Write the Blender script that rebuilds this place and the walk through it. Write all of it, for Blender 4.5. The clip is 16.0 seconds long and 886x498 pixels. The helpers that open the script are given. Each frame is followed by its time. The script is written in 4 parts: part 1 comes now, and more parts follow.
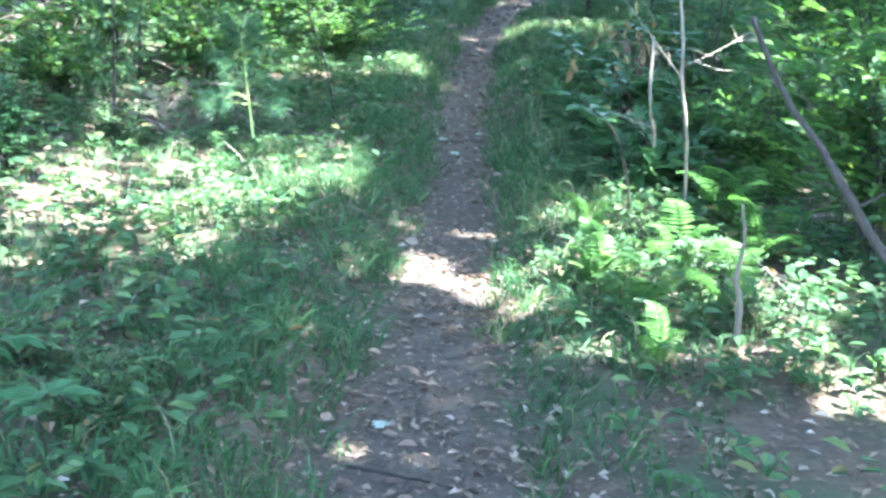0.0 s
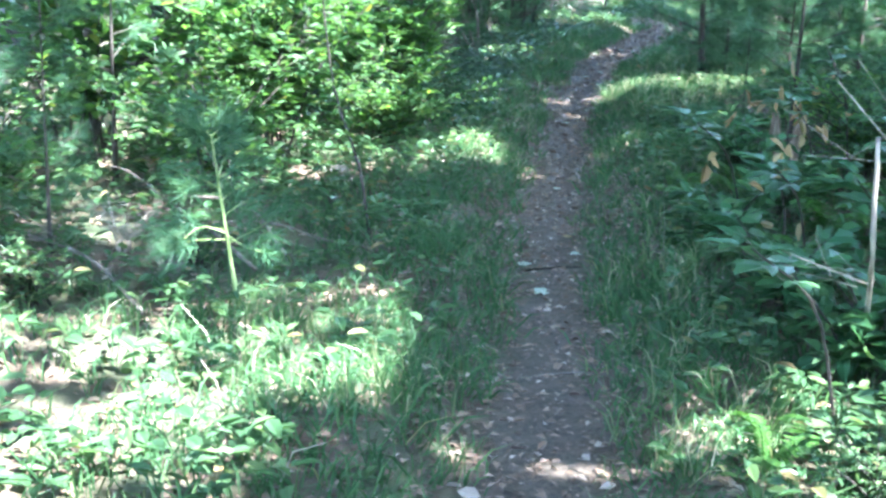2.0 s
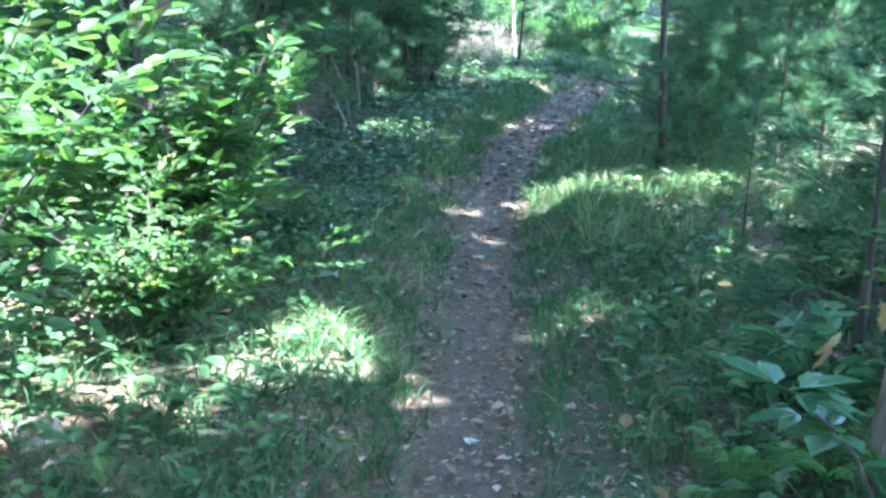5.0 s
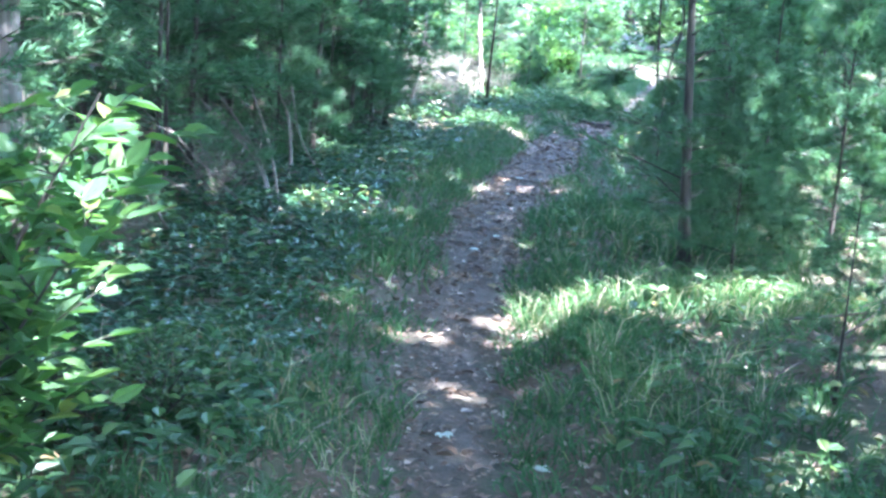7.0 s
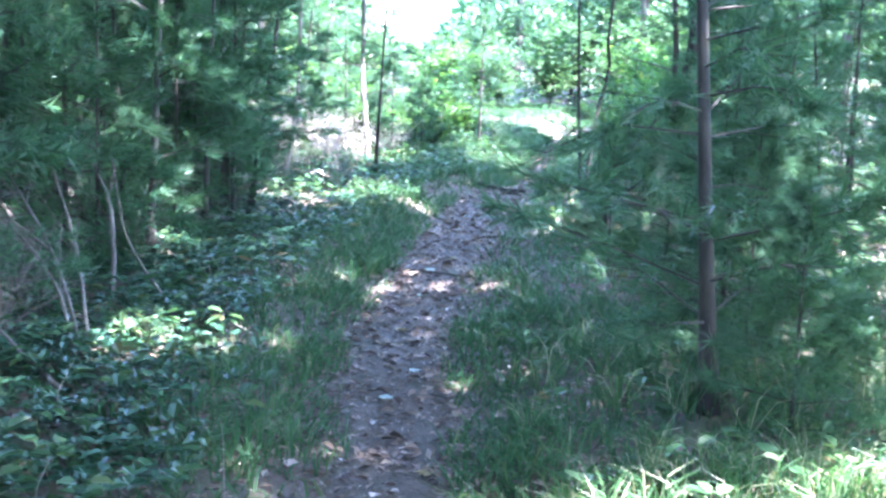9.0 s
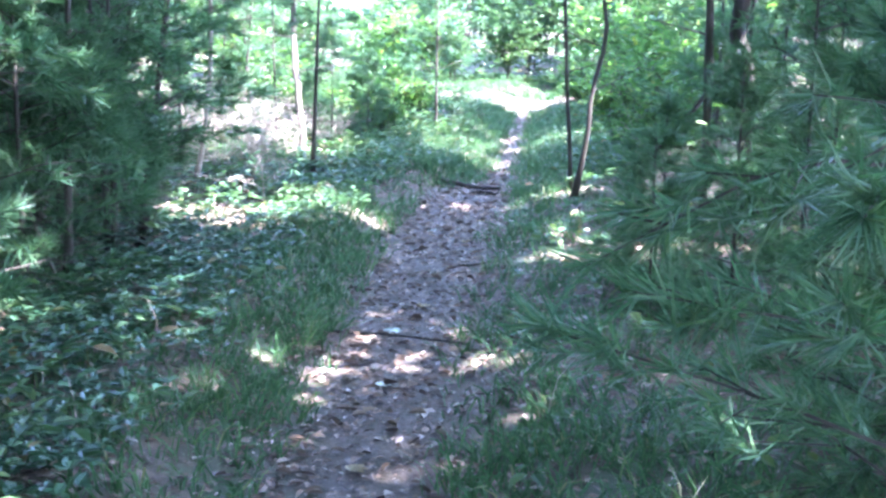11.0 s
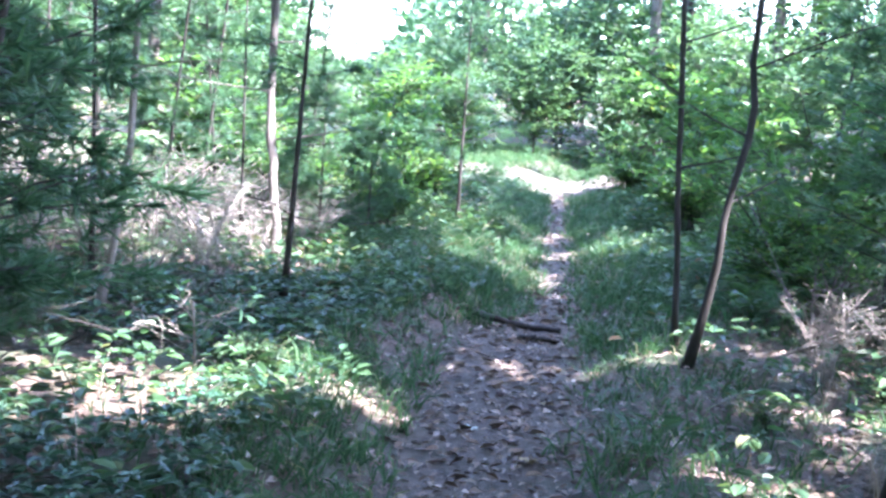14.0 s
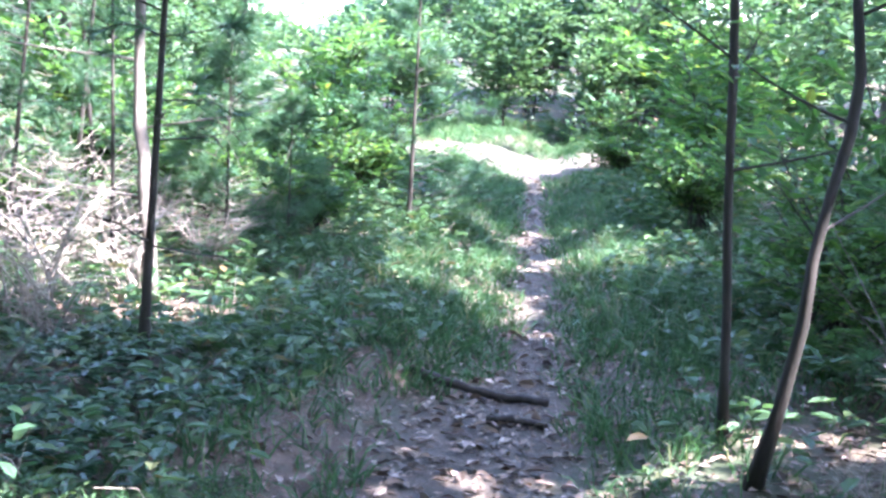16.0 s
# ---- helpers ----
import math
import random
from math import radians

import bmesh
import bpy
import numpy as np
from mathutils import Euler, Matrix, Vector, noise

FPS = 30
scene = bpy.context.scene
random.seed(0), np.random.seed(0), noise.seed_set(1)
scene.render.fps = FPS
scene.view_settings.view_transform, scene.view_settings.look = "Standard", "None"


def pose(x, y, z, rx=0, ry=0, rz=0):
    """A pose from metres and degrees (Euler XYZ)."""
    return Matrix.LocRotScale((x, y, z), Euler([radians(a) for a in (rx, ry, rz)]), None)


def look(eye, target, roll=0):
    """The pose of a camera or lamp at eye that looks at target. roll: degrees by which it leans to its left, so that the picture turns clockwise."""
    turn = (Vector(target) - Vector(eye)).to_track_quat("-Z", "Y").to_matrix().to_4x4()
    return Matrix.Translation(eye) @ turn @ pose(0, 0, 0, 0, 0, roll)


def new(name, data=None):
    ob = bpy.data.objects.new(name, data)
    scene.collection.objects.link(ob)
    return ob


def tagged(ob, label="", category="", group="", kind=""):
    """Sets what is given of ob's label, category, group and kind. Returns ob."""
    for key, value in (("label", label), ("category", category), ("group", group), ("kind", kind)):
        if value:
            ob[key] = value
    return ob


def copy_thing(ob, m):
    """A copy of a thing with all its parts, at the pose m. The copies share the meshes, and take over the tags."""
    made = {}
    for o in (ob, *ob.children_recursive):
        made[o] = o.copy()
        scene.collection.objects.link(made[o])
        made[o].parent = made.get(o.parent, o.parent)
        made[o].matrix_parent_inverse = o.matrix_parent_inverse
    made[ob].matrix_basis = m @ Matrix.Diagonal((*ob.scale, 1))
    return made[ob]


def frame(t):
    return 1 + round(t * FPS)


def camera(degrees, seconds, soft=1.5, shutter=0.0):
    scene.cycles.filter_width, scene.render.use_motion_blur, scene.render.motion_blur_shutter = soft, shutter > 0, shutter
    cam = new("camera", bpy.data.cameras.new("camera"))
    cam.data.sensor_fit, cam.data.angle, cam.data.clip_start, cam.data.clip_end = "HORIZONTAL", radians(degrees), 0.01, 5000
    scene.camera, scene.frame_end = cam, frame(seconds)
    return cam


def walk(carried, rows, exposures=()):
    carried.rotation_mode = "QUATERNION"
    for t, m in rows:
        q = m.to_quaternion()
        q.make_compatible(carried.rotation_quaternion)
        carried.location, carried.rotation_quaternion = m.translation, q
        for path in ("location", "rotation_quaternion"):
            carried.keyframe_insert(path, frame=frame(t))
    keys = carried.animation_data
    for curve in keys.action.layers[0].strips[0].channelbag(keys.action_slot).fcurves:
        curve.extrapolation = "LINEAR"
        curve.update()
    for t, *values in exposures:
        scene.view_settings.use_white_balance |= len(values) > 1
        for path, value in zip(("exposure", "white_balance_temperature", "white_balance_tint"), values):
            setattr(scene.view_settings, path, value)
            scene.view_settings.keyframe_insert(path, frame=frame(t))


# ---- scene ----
cam = camera(39.1, 16.0, soft=2.8)
METRES, EYE, TILT, LEAN, TURN = 19.2, 1.5, 0.0, 0.0, 6.1
EXPOSURE = 4.95
ROWS = [
    (0.0, 0.0, 0.0, 0.0, 1.17, -16.43, -3.96),
    (0.5, -0.0003, 0.0331, -0.0027, 1.73, -15.15, -2.47),
    (1.0, 0.0009, 0.0649, -0.0023, 0.02, -15.15, -1.12),
    (1.5, 0.0026, 0.1, -0.0025, 3.79, -15.22, -2.56),
    (2.0, -0.0003, 0.1358, -0.0053, 4.91, -14.74, -2.09),
    (2.5, 0.0012, 0.1705, -0.0077, 4.64, -14.42, -1.08),
    (3.0, 0.0002, 0.206, -0.0071, 6.66, -15.5, -4.04),
    (3.5, -0.0019, 0.2384, -0.0063, 4.17, -16.6, -0.8),
    (4.0, -0.0008, 0.2728, -0.0056, 3.31, -15.94, -1.3),
    (4.5, -0.0011, 0.3023, -0.0082, 1.72, -13.47, -2.21),
    (7.0, -0.001, 0.4544, -0.0069, -1.28, -11.79, -3.84),
    (7.5, -0.0015, 0.487, -0.0085, -2.7, -8.75, -1.2),
    (8.0, -0.0012, 0.5212, -0.0118, -2.21, -8.7, -4.76),
    (8.5, -0.0008, 0.5538, -0.0145, -4.98, -9.41, -2.33),
    (9.0, 0.0008, 0.5852, -0.015, -7.07, -8.79, -2.11),
    (9.5, 0.0027, 0.6175, -0.0155, -5.28, -8.71, -4.25),
    (10.0, 0.0059, 0.6498, -0.0151, -7.56, -8.99, -3.19),
    (12.5, 0.0206, 0.8008, -0.0156, -10.1, -11.35, 0.2),
    (13.0, 0.0247, 0.8296, -0.0148, -10.28, -7.82, -0.48),
    (13.5, 0.0271, 0.8575, -0.0153, -10.37, -6.43, -0.82),
    (14.0, 0.0284, 0.8828, -0.0155, -9.82, -7.58, -3.95),
    (14.5, 0.0362, 0.9099, -0.0166, -8.83, -9.96, -4.65),
    (15.0, 0.0419, 0.9366, -0.0183, -11.02, -11.05, -2.27),
    (15.5, 0.0468, 0.9644, -0.0169, -13.02, -9.04, -3.59),
    (16.0, 0.0547, 0.9913, -0.0158, -11.29, -9.05, -3.31),
]
walk(cam, [(t, pose(0, 0, EYE, TILT, LEAN, TURN) @ pose(METRES * x, METRES * y, METRES * z, 90 + pitch, roll, yaw)) for t, x, y, z, yaw, pitch, roll in ROWS],
     exposures=[(0.0, EXPOSURE + .1, 5700, 8), (3.0, EXPOSURE + .02, 5550, 8), (4.5, EXPOSURE, 5450, 5), (7.0, EXPOSURE + .3, 5400, 14), (9.0, EXPOSURE + .4, 5350, 23), (10.0, EXPOSURE + .4, 5450, 27), (12.5, EXPOSURE + .05, 5600, 27), (13.5, EXPOSURE - .45, 5600, 27), (15.0, EXPOSURE - .36, 5750, 28), (16.0, EXPOSURE - .4, 5800, 27)])

# ---- sky and sun ----
SUN_AZ, SUN_EL = -30.0, 56.0   # degrees; azimuth from +x towards +y
TO_SUN = Vector((math.cos(radians(SUN_EL)) * math.cos(radians(SUN_AZ)),
                 math.cos(radians(SUN_EL)) * math.sin(radians(SUN_AZ)), math.sin(radians(SUN_EL))))
world = bpy.data.worlds.new("sky")
scene.world = world
world.use_nodes = True
sky = world.node_tree.nodes.new("ShaderNodeTexSky")
sky.sky_type, sky.sun_disc = "NISHITA", False
sky.sun_elevation, sky.sun_rotation = radians(SUN_EL), radians(90 - SUN_AZ)
world.node_tree.nodes["Background"].inputs["Strength"].default_value = 0.15
world.node_tree.links.new(sky.outputs[0], world.node_tree.nodes["Background"].inputs["Color"])
sun = new("sun", bpy.data.lights.new("sun", "SUN"))
sun.data.energy, sun.data.angle, sun.data.color = 3.6, radians(0.53), (1.0, 0.95, 0.86)
sun.matrix_basis = look(Vector((0, 12, 0)) + TO_SUN * 40, (0, 12, 0))


# ---- materials ----
def material(name):
    m = bpy.data.materials.new(name)
    m.use_nodes = True
    t = m.node_tree
    return m, t, t.nodes["Principled BSDF"]


def ramp(t, fac, stops):
    r = t.nodes.new("ShaderNodeValToRGB")
    els = r.color_ramp.elements
    while len(els) < len(stops):
        els.new(0.5)
    for e, (p, c) in zip(els, stops):
        e.position, e.color = p, (*c, 1)
    t.links.new(fac, r.inputs[0])
    return r.outputs[0]


def mix(t, fac, a, b, mode="MIX"):
    n = t.nodes.new("ShaderNodeMix")
    n.data_type, n.blend_type = "RGBA", mode
    for key, val in ((0, fac), (6, a), (7, b)):
        if isinstance(val, (int, float)):
            n.inputs[key].default_value = val
        elif isinstance(val, tuple):
            n.inputs[key].default_value = (*val, 1)
        else:
            t.links.new(val, n.inputs[key])
    return n.outputs[2]


def noise_tex(t, scale, detail=4.0, rough=0.6, stretch=None):
    n = t.nodes.new("ShaderNodeTexNoise")
    n.inputs["Scale"].default_value, n.inputs["Detail"].default_value, n.inputs["Roughness"].default_value = scale, detail, rough
    g = t.nodes.new("ShaderNodeNewGeometry")
    src = g.outputs["Position"]
    if stretch:
        mp = t.nodes.new("ShaderNodeMapping")
        mp.inputs["Scale"].default_value = stretch
        t.links.new(src, mp.inputs[0])
        src = mp.outputs[0]
    t.links.new(src, n.inputs["Vector"])
    return n.outputs["Fac"]


def bump(t, b, height, strength, distance):
    n = t.nodes.new("ShaderNodeBump")
    n.inputs["Strength"].default_value, n.inputs["Distance"].default_value = strength, distance
    t.links.new(height, n.inputs["Height"])
    t.links.new(n.outputs[0], b.inputs["Normal"])


def leaf_material(name, stops, through_light=0.4, rough=0.42, patch=3.0, gain=(1.35, 1.4, 0.95)):
    """Leaf blades: colour varies from leaf to leaf and from patch to patch; some light passes through."""
    m, t, b = material(name)
    g = t.nodes.new("ShaderNodeNewGeometry")
    c = ramp(t, g.outputs["Random Per Island"], stops)
    c = mix(t, noise_tex(t, patch), c, mix(t, 1.0, c, (0.6, 0.72, 0.75), "MULTIPLY"))
    c = mix(t, 0.35, c, mix(t, noise_tex(t, 90.0), c, (0.02, 0.03, 0.01)))
    t.links.new(c, b.inputs["Base Color"])
    b.inputs["Roughness"].default_value = rough
    b.inputs["Specular IOR Level"].default_value = 0.25
    tr = t.nodes.new("ShaderNodeBsdfTranslucent")
    t.links.new(mix(t, 1.0, c, gain, "MULTIPLY"), tr.inputs["Color"])
    mx = t.nodes.new("ShaderNodeMixShader")
    mx.inputs[0].default_value = through_light
    t.links.new(b.outputs[0], mx.inputs[1])
    t.links.new(tr.outputs[0], mx.inputs[2])
    t.links.new(mx.outputs[0], t.nodes["Material Output"].inputs["Surface"])
    return m


def bark_material(name, dark, light, moss=0.0, scale=1.0):
    m, t, b = material(name)
    n1 = noise_tex(t, 22.0 * scale, 6, 0.65, (1, 1, 0.22))
    n2 = noise_tex(t, 5.0 * scale)
    c = ramp(t, n1, [(0.32, dark), (0.68, light)])
    c = mix(t, ramp(t, n2, [(0.45, (0, 0, 0)), (0.7, (1, 1, 1))]), c, mix(t, 1.0, c, (1.2, 1.25, 1.15), "MULTIPLY"))
    if moss:
        c = mix(t, ramp(t, noise_tex(t, 9.0), [(0.5, (0, 0, 0)), (0.75, (moss, moss, moss))]), c, (0.05, 0.075, 0.03))
    t.links.new(c, b.inputs["Base Color"])
    b.inputs["Roughness"].default_value = 0.88
    bump(t, b, n1, 0.7, 0.01)
    return m


def ground_material():
    m, t, b = material("forest_floor")
    at = t.nodes.new("ShaderNodeAttribute")
    at.attribute_name = "trail"
    fine, mid, big = noise_tex(t, 60.0, 6, 0.7), noise_tex(t, 14.0, 5, 0.65), noise_tex(t, 1.7, 3)
    v = t.nodes.new("ShaderNodeTexVoronoi")
    v.inputs["Scale"].default_value = 26.0
    g = t.nodes.new("ShaderNodeNewGeometry")
    t.links.new(g.outputs["Position"], v.inputs["Vector"])
    dirt = ramp(t, mid, [(0.36, (0.018, 0.014, 0.011)), (0.5, (0.05, 0.039, 0.031)), (0.66, (0.12, 0.096, 0.078))])
    dirt = mix(t, 0.5, dirt, ramp(t, fine, [(0.36, (0.018, 0.014, 0.011)), (0.66, (0.13, 0.104, 0.084))]))
    litter = mix(t, 0.55, ramp(t, v.outputs["Color"], [(0.1, (0.026, 0.019, 0.014)), (0.5, (0.07, 0.045, 0.03)), (0.9, (0.15, 0.105, 0.072))]),
                 ramp(t, fine, [(0.3, (0.022, 0.016, 0.012)), (0.7, (0.12, 0.088, 0.064))]))
    litter = mix(t, ramp(t, big, [(0.42, (0, 0, 0)), (0.6, (0.85, 0.85, 0.85))]), litter, (0.032, 0.055, 0.024))
    t.links.new(mix(t, at.outputs["Fac"], litter, dirt), b.inputs["Base Color"])
    b.inputs["Roughness"].default_value = 0.92
    bump(t, b, mix(t, 0.5, fine, mid), 0.8, 0.03)
    return m


def litter_material():
    m, t, b = material("dry_leaf")
    g = t.nodes.new("ShaderNodeNewGeometry")
    c = ramp(t, g.outputs["Random Per Island"], [(0.0, (0.04, 0.027, 0.019)), (0.35, (0.1, 0.066, 0.044)), (0.65, (0.16, 0.108, 0.075)),
                                                  (0.9, (0.25, 0.18, 0.135)), (1.0, (0.42, 0.36, 0.32))])
    t.links.new(mix(t, 0.5, c, mix(t, noise_tex(t, 120.0), c, (0.05, 0.03, 0.02))), b.inputs["Base Color"])
    b.inputs["Roughness"].default_value = 0.6
    return m


M_GROUND = ground_material()
M_LITTER = litter_material()
M_LEAF = leaf_material("shrub_leaf", [(0, (0.045, 0.1, 0.045)), (0.6, (0.075, 0.155, 0.065)), (0.96, (0.11, 0.19, 0.06)), (1, (0.22, 0.23, 0.07))], 0.5, 0.45, 3.0, (1.5, 1.65, 0.7))
M_BIGLEAF = leaf_material("broad_leaf", [(0, (0.04, 0.11, 0.05)), (0.7, (0.07, 0.16, 0.07)), (1, (0.11, 0.2, 0.08))], 0.3, 0.38)
M_HERB = leaf_material("herb_leaf", [(0, (0.04, 0.09, 0.042)), (0.7, (0.08, 0.155, 0.07)), (0.93, (0.13, 0.19, 0.075)), (1, (0.24, 0.15, 0.08))])
M_COVER = leaf_material("ground_cover_leaf", [(0, (0.025, 0.075, 0.045)), (0.7, (0.05, 0.12, 0.07)), (1, (0.09, 0.16, 0.08))], 0.25, 0.33)
M_GRASS = leaf_material("grass_blade", [(0, (0.04, 0.095, 0.042)), (0.75, (0.07, 0.155, 0.07)), (0.96, (0.12, 0.2, 0.085)), (1, (0.33, 0.29, 0.16))], 0.4, 0.45)
M_TUFT = leaf_material("long_grass_blade", [(0, (0.05, 0.12, 0.045)), (0.5, (0.085, 0.18, 0.065)), (0.7, (0.16, 0.22, 0.1)), (0.85, (0.36, 0.33, 0.22)), (1, (0.5, 0.44, 0.31))], 0.35, 0.45)
M_NEEDLE = leaf_material("pine_needle", [(0, (0.045, 0.11, 0.065)), (0.7, (0.075, 0.16, 0.09)), (1, (0.12, 0.2, 0.1))], 0.4, 0.4, 2.0, (1.3, 1.4, 0.8))
M_CANOPY = leaf_material("canopy_leaf", [(0, (0.045, 0.1, 0.05)), (0.7, (0.08, 0.155, 0.07)), (1, (0.13, 0.2, 0.09))], 0.4, 0.45)
M_FERN = leaf_material("fern_frond", [(0, (0.05, 0.13, 0.03)), (1, (0.1, 0.21, 0.05))], 0.4)
M_DEADLEAF = leaf_material("withered_leaf", [(0, (0.2, 0.12, 0.06)), (1, (0.42, 0.3, 0.17))], 0.3, 0.6)
M_BARK = bark_material("pine_bark", (0.011, 0.0095, 0.008), (0.042, 0.036, 0.03))
M_GREY = bark_material("grey_bark", (0.05, 0.043, 0.038), (0.16, 0.14, 0.125), 0.2)
M_PALE = bark_material("bare_dead_wood", (0.13, 0.11, 0.094), (0.29, 0.258, 0.225))
M_STEM = bark_material("green_stem", (0.1, 0.16, 0.05), (0.24, 0.3, 0.13))
M_WET = bark_material("rotten_wood", (0.01, 0.008, 0.007), (0.04, 0.032, 0.028))
M_STUMP = bark_material("weathered_stump", (0.05, 0.036, 0.027), (0.17, 0.13, 0.1), 0.4)
M_STONE = bark_material("field_stone", (0.08, 0.07, 0.06), (0.2, 0.175, 0.155), 0.3, 0.6)


# ---- mesh helpers ----
RNG = np.random.default_rng(7)


class Geo:
    """Collects vertices and faces of one mesh."""

    def __init__(self):
        self.v, self.f, self.n = [], [], 0

    def add(self, v, f):
        self.v.append(np.asarray(v, float))
        self.f.extend([[i + self.n for i in face] for face in f])
        self.n += len(v)

    def mesh(self, name, mat, smooth=False):
        me = bpy.data.meshes.new(name)
        me.from_pydata(np.concatenate(self.v).tolist() if self.v else [], [], self.f)
        me.materials.append(mat)
        if smooth:
            me.polygons.foreach_set("use_smooth", [True] * len(me.polygons))
        me.update()
        return me


def unit(a):
    return a / np.maximum(np.linalg.norm(a, axis=-1, keepdims=True), 1e-9)


def leaves(geo, p, d, up, length, width, shape="oval", fold=0.18):
    """Leaf blades from points p along d; shape oval (pointed, folded along its rib), kite, blade (bent grass) or needle."""
    n = len(p)
    if not n:
        return
    d = unit(d)
    s = unit(np.cross(d, up))
    k = np.cross(s, d)
    L, W = np.broadcast_to(length, n)[:, None], np.broadcast_to(width, n)[:, None]
    if shape == "oval":
        q = [p, p + .28 * L * d + .46 * W * s + fold * W * k, p + .66 * L * d + .38 * W * s + fold * .8 * W * k, p + L * d - .08 * L * k,
             p + .66 * L * d - .38 * W * s + fold * .8 * W * k, p + .28 * L * d - .46 * W * s + fold * W * k]
        f = [[0, 1, 2, 3], [0, 3, 4, 5]]
    elif shape == "kite":
        q = [p, p + .45 * L * d + .5 * W * s + fold * W * k, p + L * d, p + .45 * L * d - .5 * W * s + fold * W * k]
        f = [[0, 1, 2], [0, 2, 3]]
    elif shape == "blade":
        z = np.array([0, 0, 1.])
        flat = unit(d * [1, 1, 0] + 1e-6)
        m = p + .55 * L * d
        q = [p - .5 * W * s, p + .5 * W * s, m + .4 * W * s, m - .4 * W * s, m + .45 * L * unit(d * .5 + flat * .7 - z * .1)]
        f = [[0, 1, 2, 3], [3, 2, 4, 4]]
    else:
        q = [p - .5 * W * s, p + .5 * W * s, p + L * d]
        f = [[0, 1, 2]]
    v = np.stack(q, 1).reshape(-1, 3)
    base = (np.arange(n) * len(q))[:, None]
    for face in f:
        face = list(dict.fromkeys(face))
        geo.f.extend((base + np.array(face) + geo.n).tolist())
    geo.v.append(v)
    geo.n += len(v)


def tube(geo, pts, radii, sides=7, rough=0.0):
    """A round, tapering, slightly knotty stem through pts, closed at its ends."""
    pts = np.asarray(pts, float)
    radii = np.broadcast_to(radii, len(pts))
    tang = unit(np.gradient(pts, axis=0))
    ref = np.array([0.3, 0.9, 0.31]) if abs(tang[0][2]) > 0.5 else np.array([0, 0, 1.])
    s = unit(np.cross(tang, ref))
    k = np.cross(s, tang)
    a = np.linspace(0, 2 * np.pi, sides, endpoint=False)
    r = radii[:, None] * (1 + rough * RNG.uniform(-1, 1, (len(pts), sides)))
    v = pts[:, None] + r[..., None] * (np.cos(a)[None, :, None] * s[:, None] + np.sin(a)[None, :, None] * k[:, None])
    f = []
    for i in range(len(pts) - 1):
        for j in range(sides):
            a0, a1 = i * sides + j, i * sides + (j + 1) % sides
            f.append([a0, a1, a1 + sides, a0 + sides])
    geo.add(v.reshape(-1, 3), f) if f else None
    if sides > 4:
        geo.f.append([geo.n - len(pts) * sides + j for j in range(sides)][::-1])
        geo.f.append([geo.n - sides + j for j in range(sides)])


def curve_through(ctrl, n):
    """n points on a smooth line through the control points."""
    c = np.asarray(ctrl, float)
    if len(c) == 2:
        return c[0] + (c[1] - c[0]) * np.linspace(0, 1, n)[:, None]
    e = np.vstack([2 * c[0] - c[1], c, 2 * c[-1] - c[-2]])
    out = []
    for u in np.linspace(0, len(c) - 1, n):
        i = min(int(u), len(c) - 2)
        w = u - i
        a, b, d, g = e[i:i + 4]
        out.append(.5 * (2 * b + (d - a) * w + (2 * a - 5 * b + 4 * d - g) * w ** 2 + (3 * b - a - 3 * d + g) * w ** 3))
    return np.array(out)


def thing(name, at, label, category, group="", turn=0.0, size=1.0):
    e = new(name)
    e.empty_display_size = 0.2
    e.matrix_basis = pose(*at, 0, 0, turn) @ Matrix.Scale(size, 4)
    return tagged(e, label, category, group)


def part(name, geo, mat, parent, label="", smooth=False):
    ob = new(name, geo.mesh(name, mat, smooth))
    ob.parent = parent
    return tagged(ob, label)


def stuff(name, geo, mat, label, category):
    return tagged(new(name, geo.mesh(name, mat)), label, category, kind="stuff")


# ---- the lie of the land ----
TRAIL_Y = (-6, 3, 4.7, 6.3, 8.3, 9.5, 11.7, 14.1, 16.4, 17.3, 18.2, 19.7, 21.2, 22.6, 23.5, 24.1, 25.4, 27.4, 30, 33, 40)
TRAIL_X = (.9, -.33, -.52, -.63, -.8, -.96, -1.08, -1.22, -1.25, -1.22, -1.13, -.96, -.76, -.52, -.28, -.07, .17, .49, .89, 1.45, 4.5)
LAND_Y = (-5, 5, 7.2, 8.2, 10, 15, 16, 19.2, 23.7, 27, 33, 40, 60, 400)
LAND_Z = (-.25, -.25, -.227, -.215, -.21, -.2, -.172, -.145, -.105, -.08, .05, .3, .8, 3)


def trail_x(y):
    return np.interp(y, TRAIL_Y, TRAIL_X)


def trail_half(y):
    return np.interp(y, (2, 3.4, 4.6, 8, 15, 17, 22, 23.3, 24, 30), (.34, .34, .24, .19, .22, .27, .32, .3, .13, .13))


def wobble(x, y):
    return np.sin(x * 3.1 + 1.7 * np.sin(y * 2.3)) * np.sin(y * 2.7 + 1.3 * np.sin(x * 1.9))


def land(x, y):
    x, y = np.asarray(x, float), np.asarray(y, float)
    off = np.abs(x - trail_x(y)) - trail_half(y)
    bank = np.clip(off / .4, 0, 1)
    bank = bank * bank * (3 - 2 * bank)
    z = np.interp(y, LAND_Y, LAND_Z) + .12 * bank
    far = np.clip((np.abs(x) - 3) / 12, 0, 1)
    return z + wobble(x, y) * (.01 + .018 * bank) + far * .35 * np.sin(x * .31 + 1) * np.sin(y * .27)


def on_land(x, y, dz=0.0):
    return (float(x), float(y), float(land(x, y)) + dz)


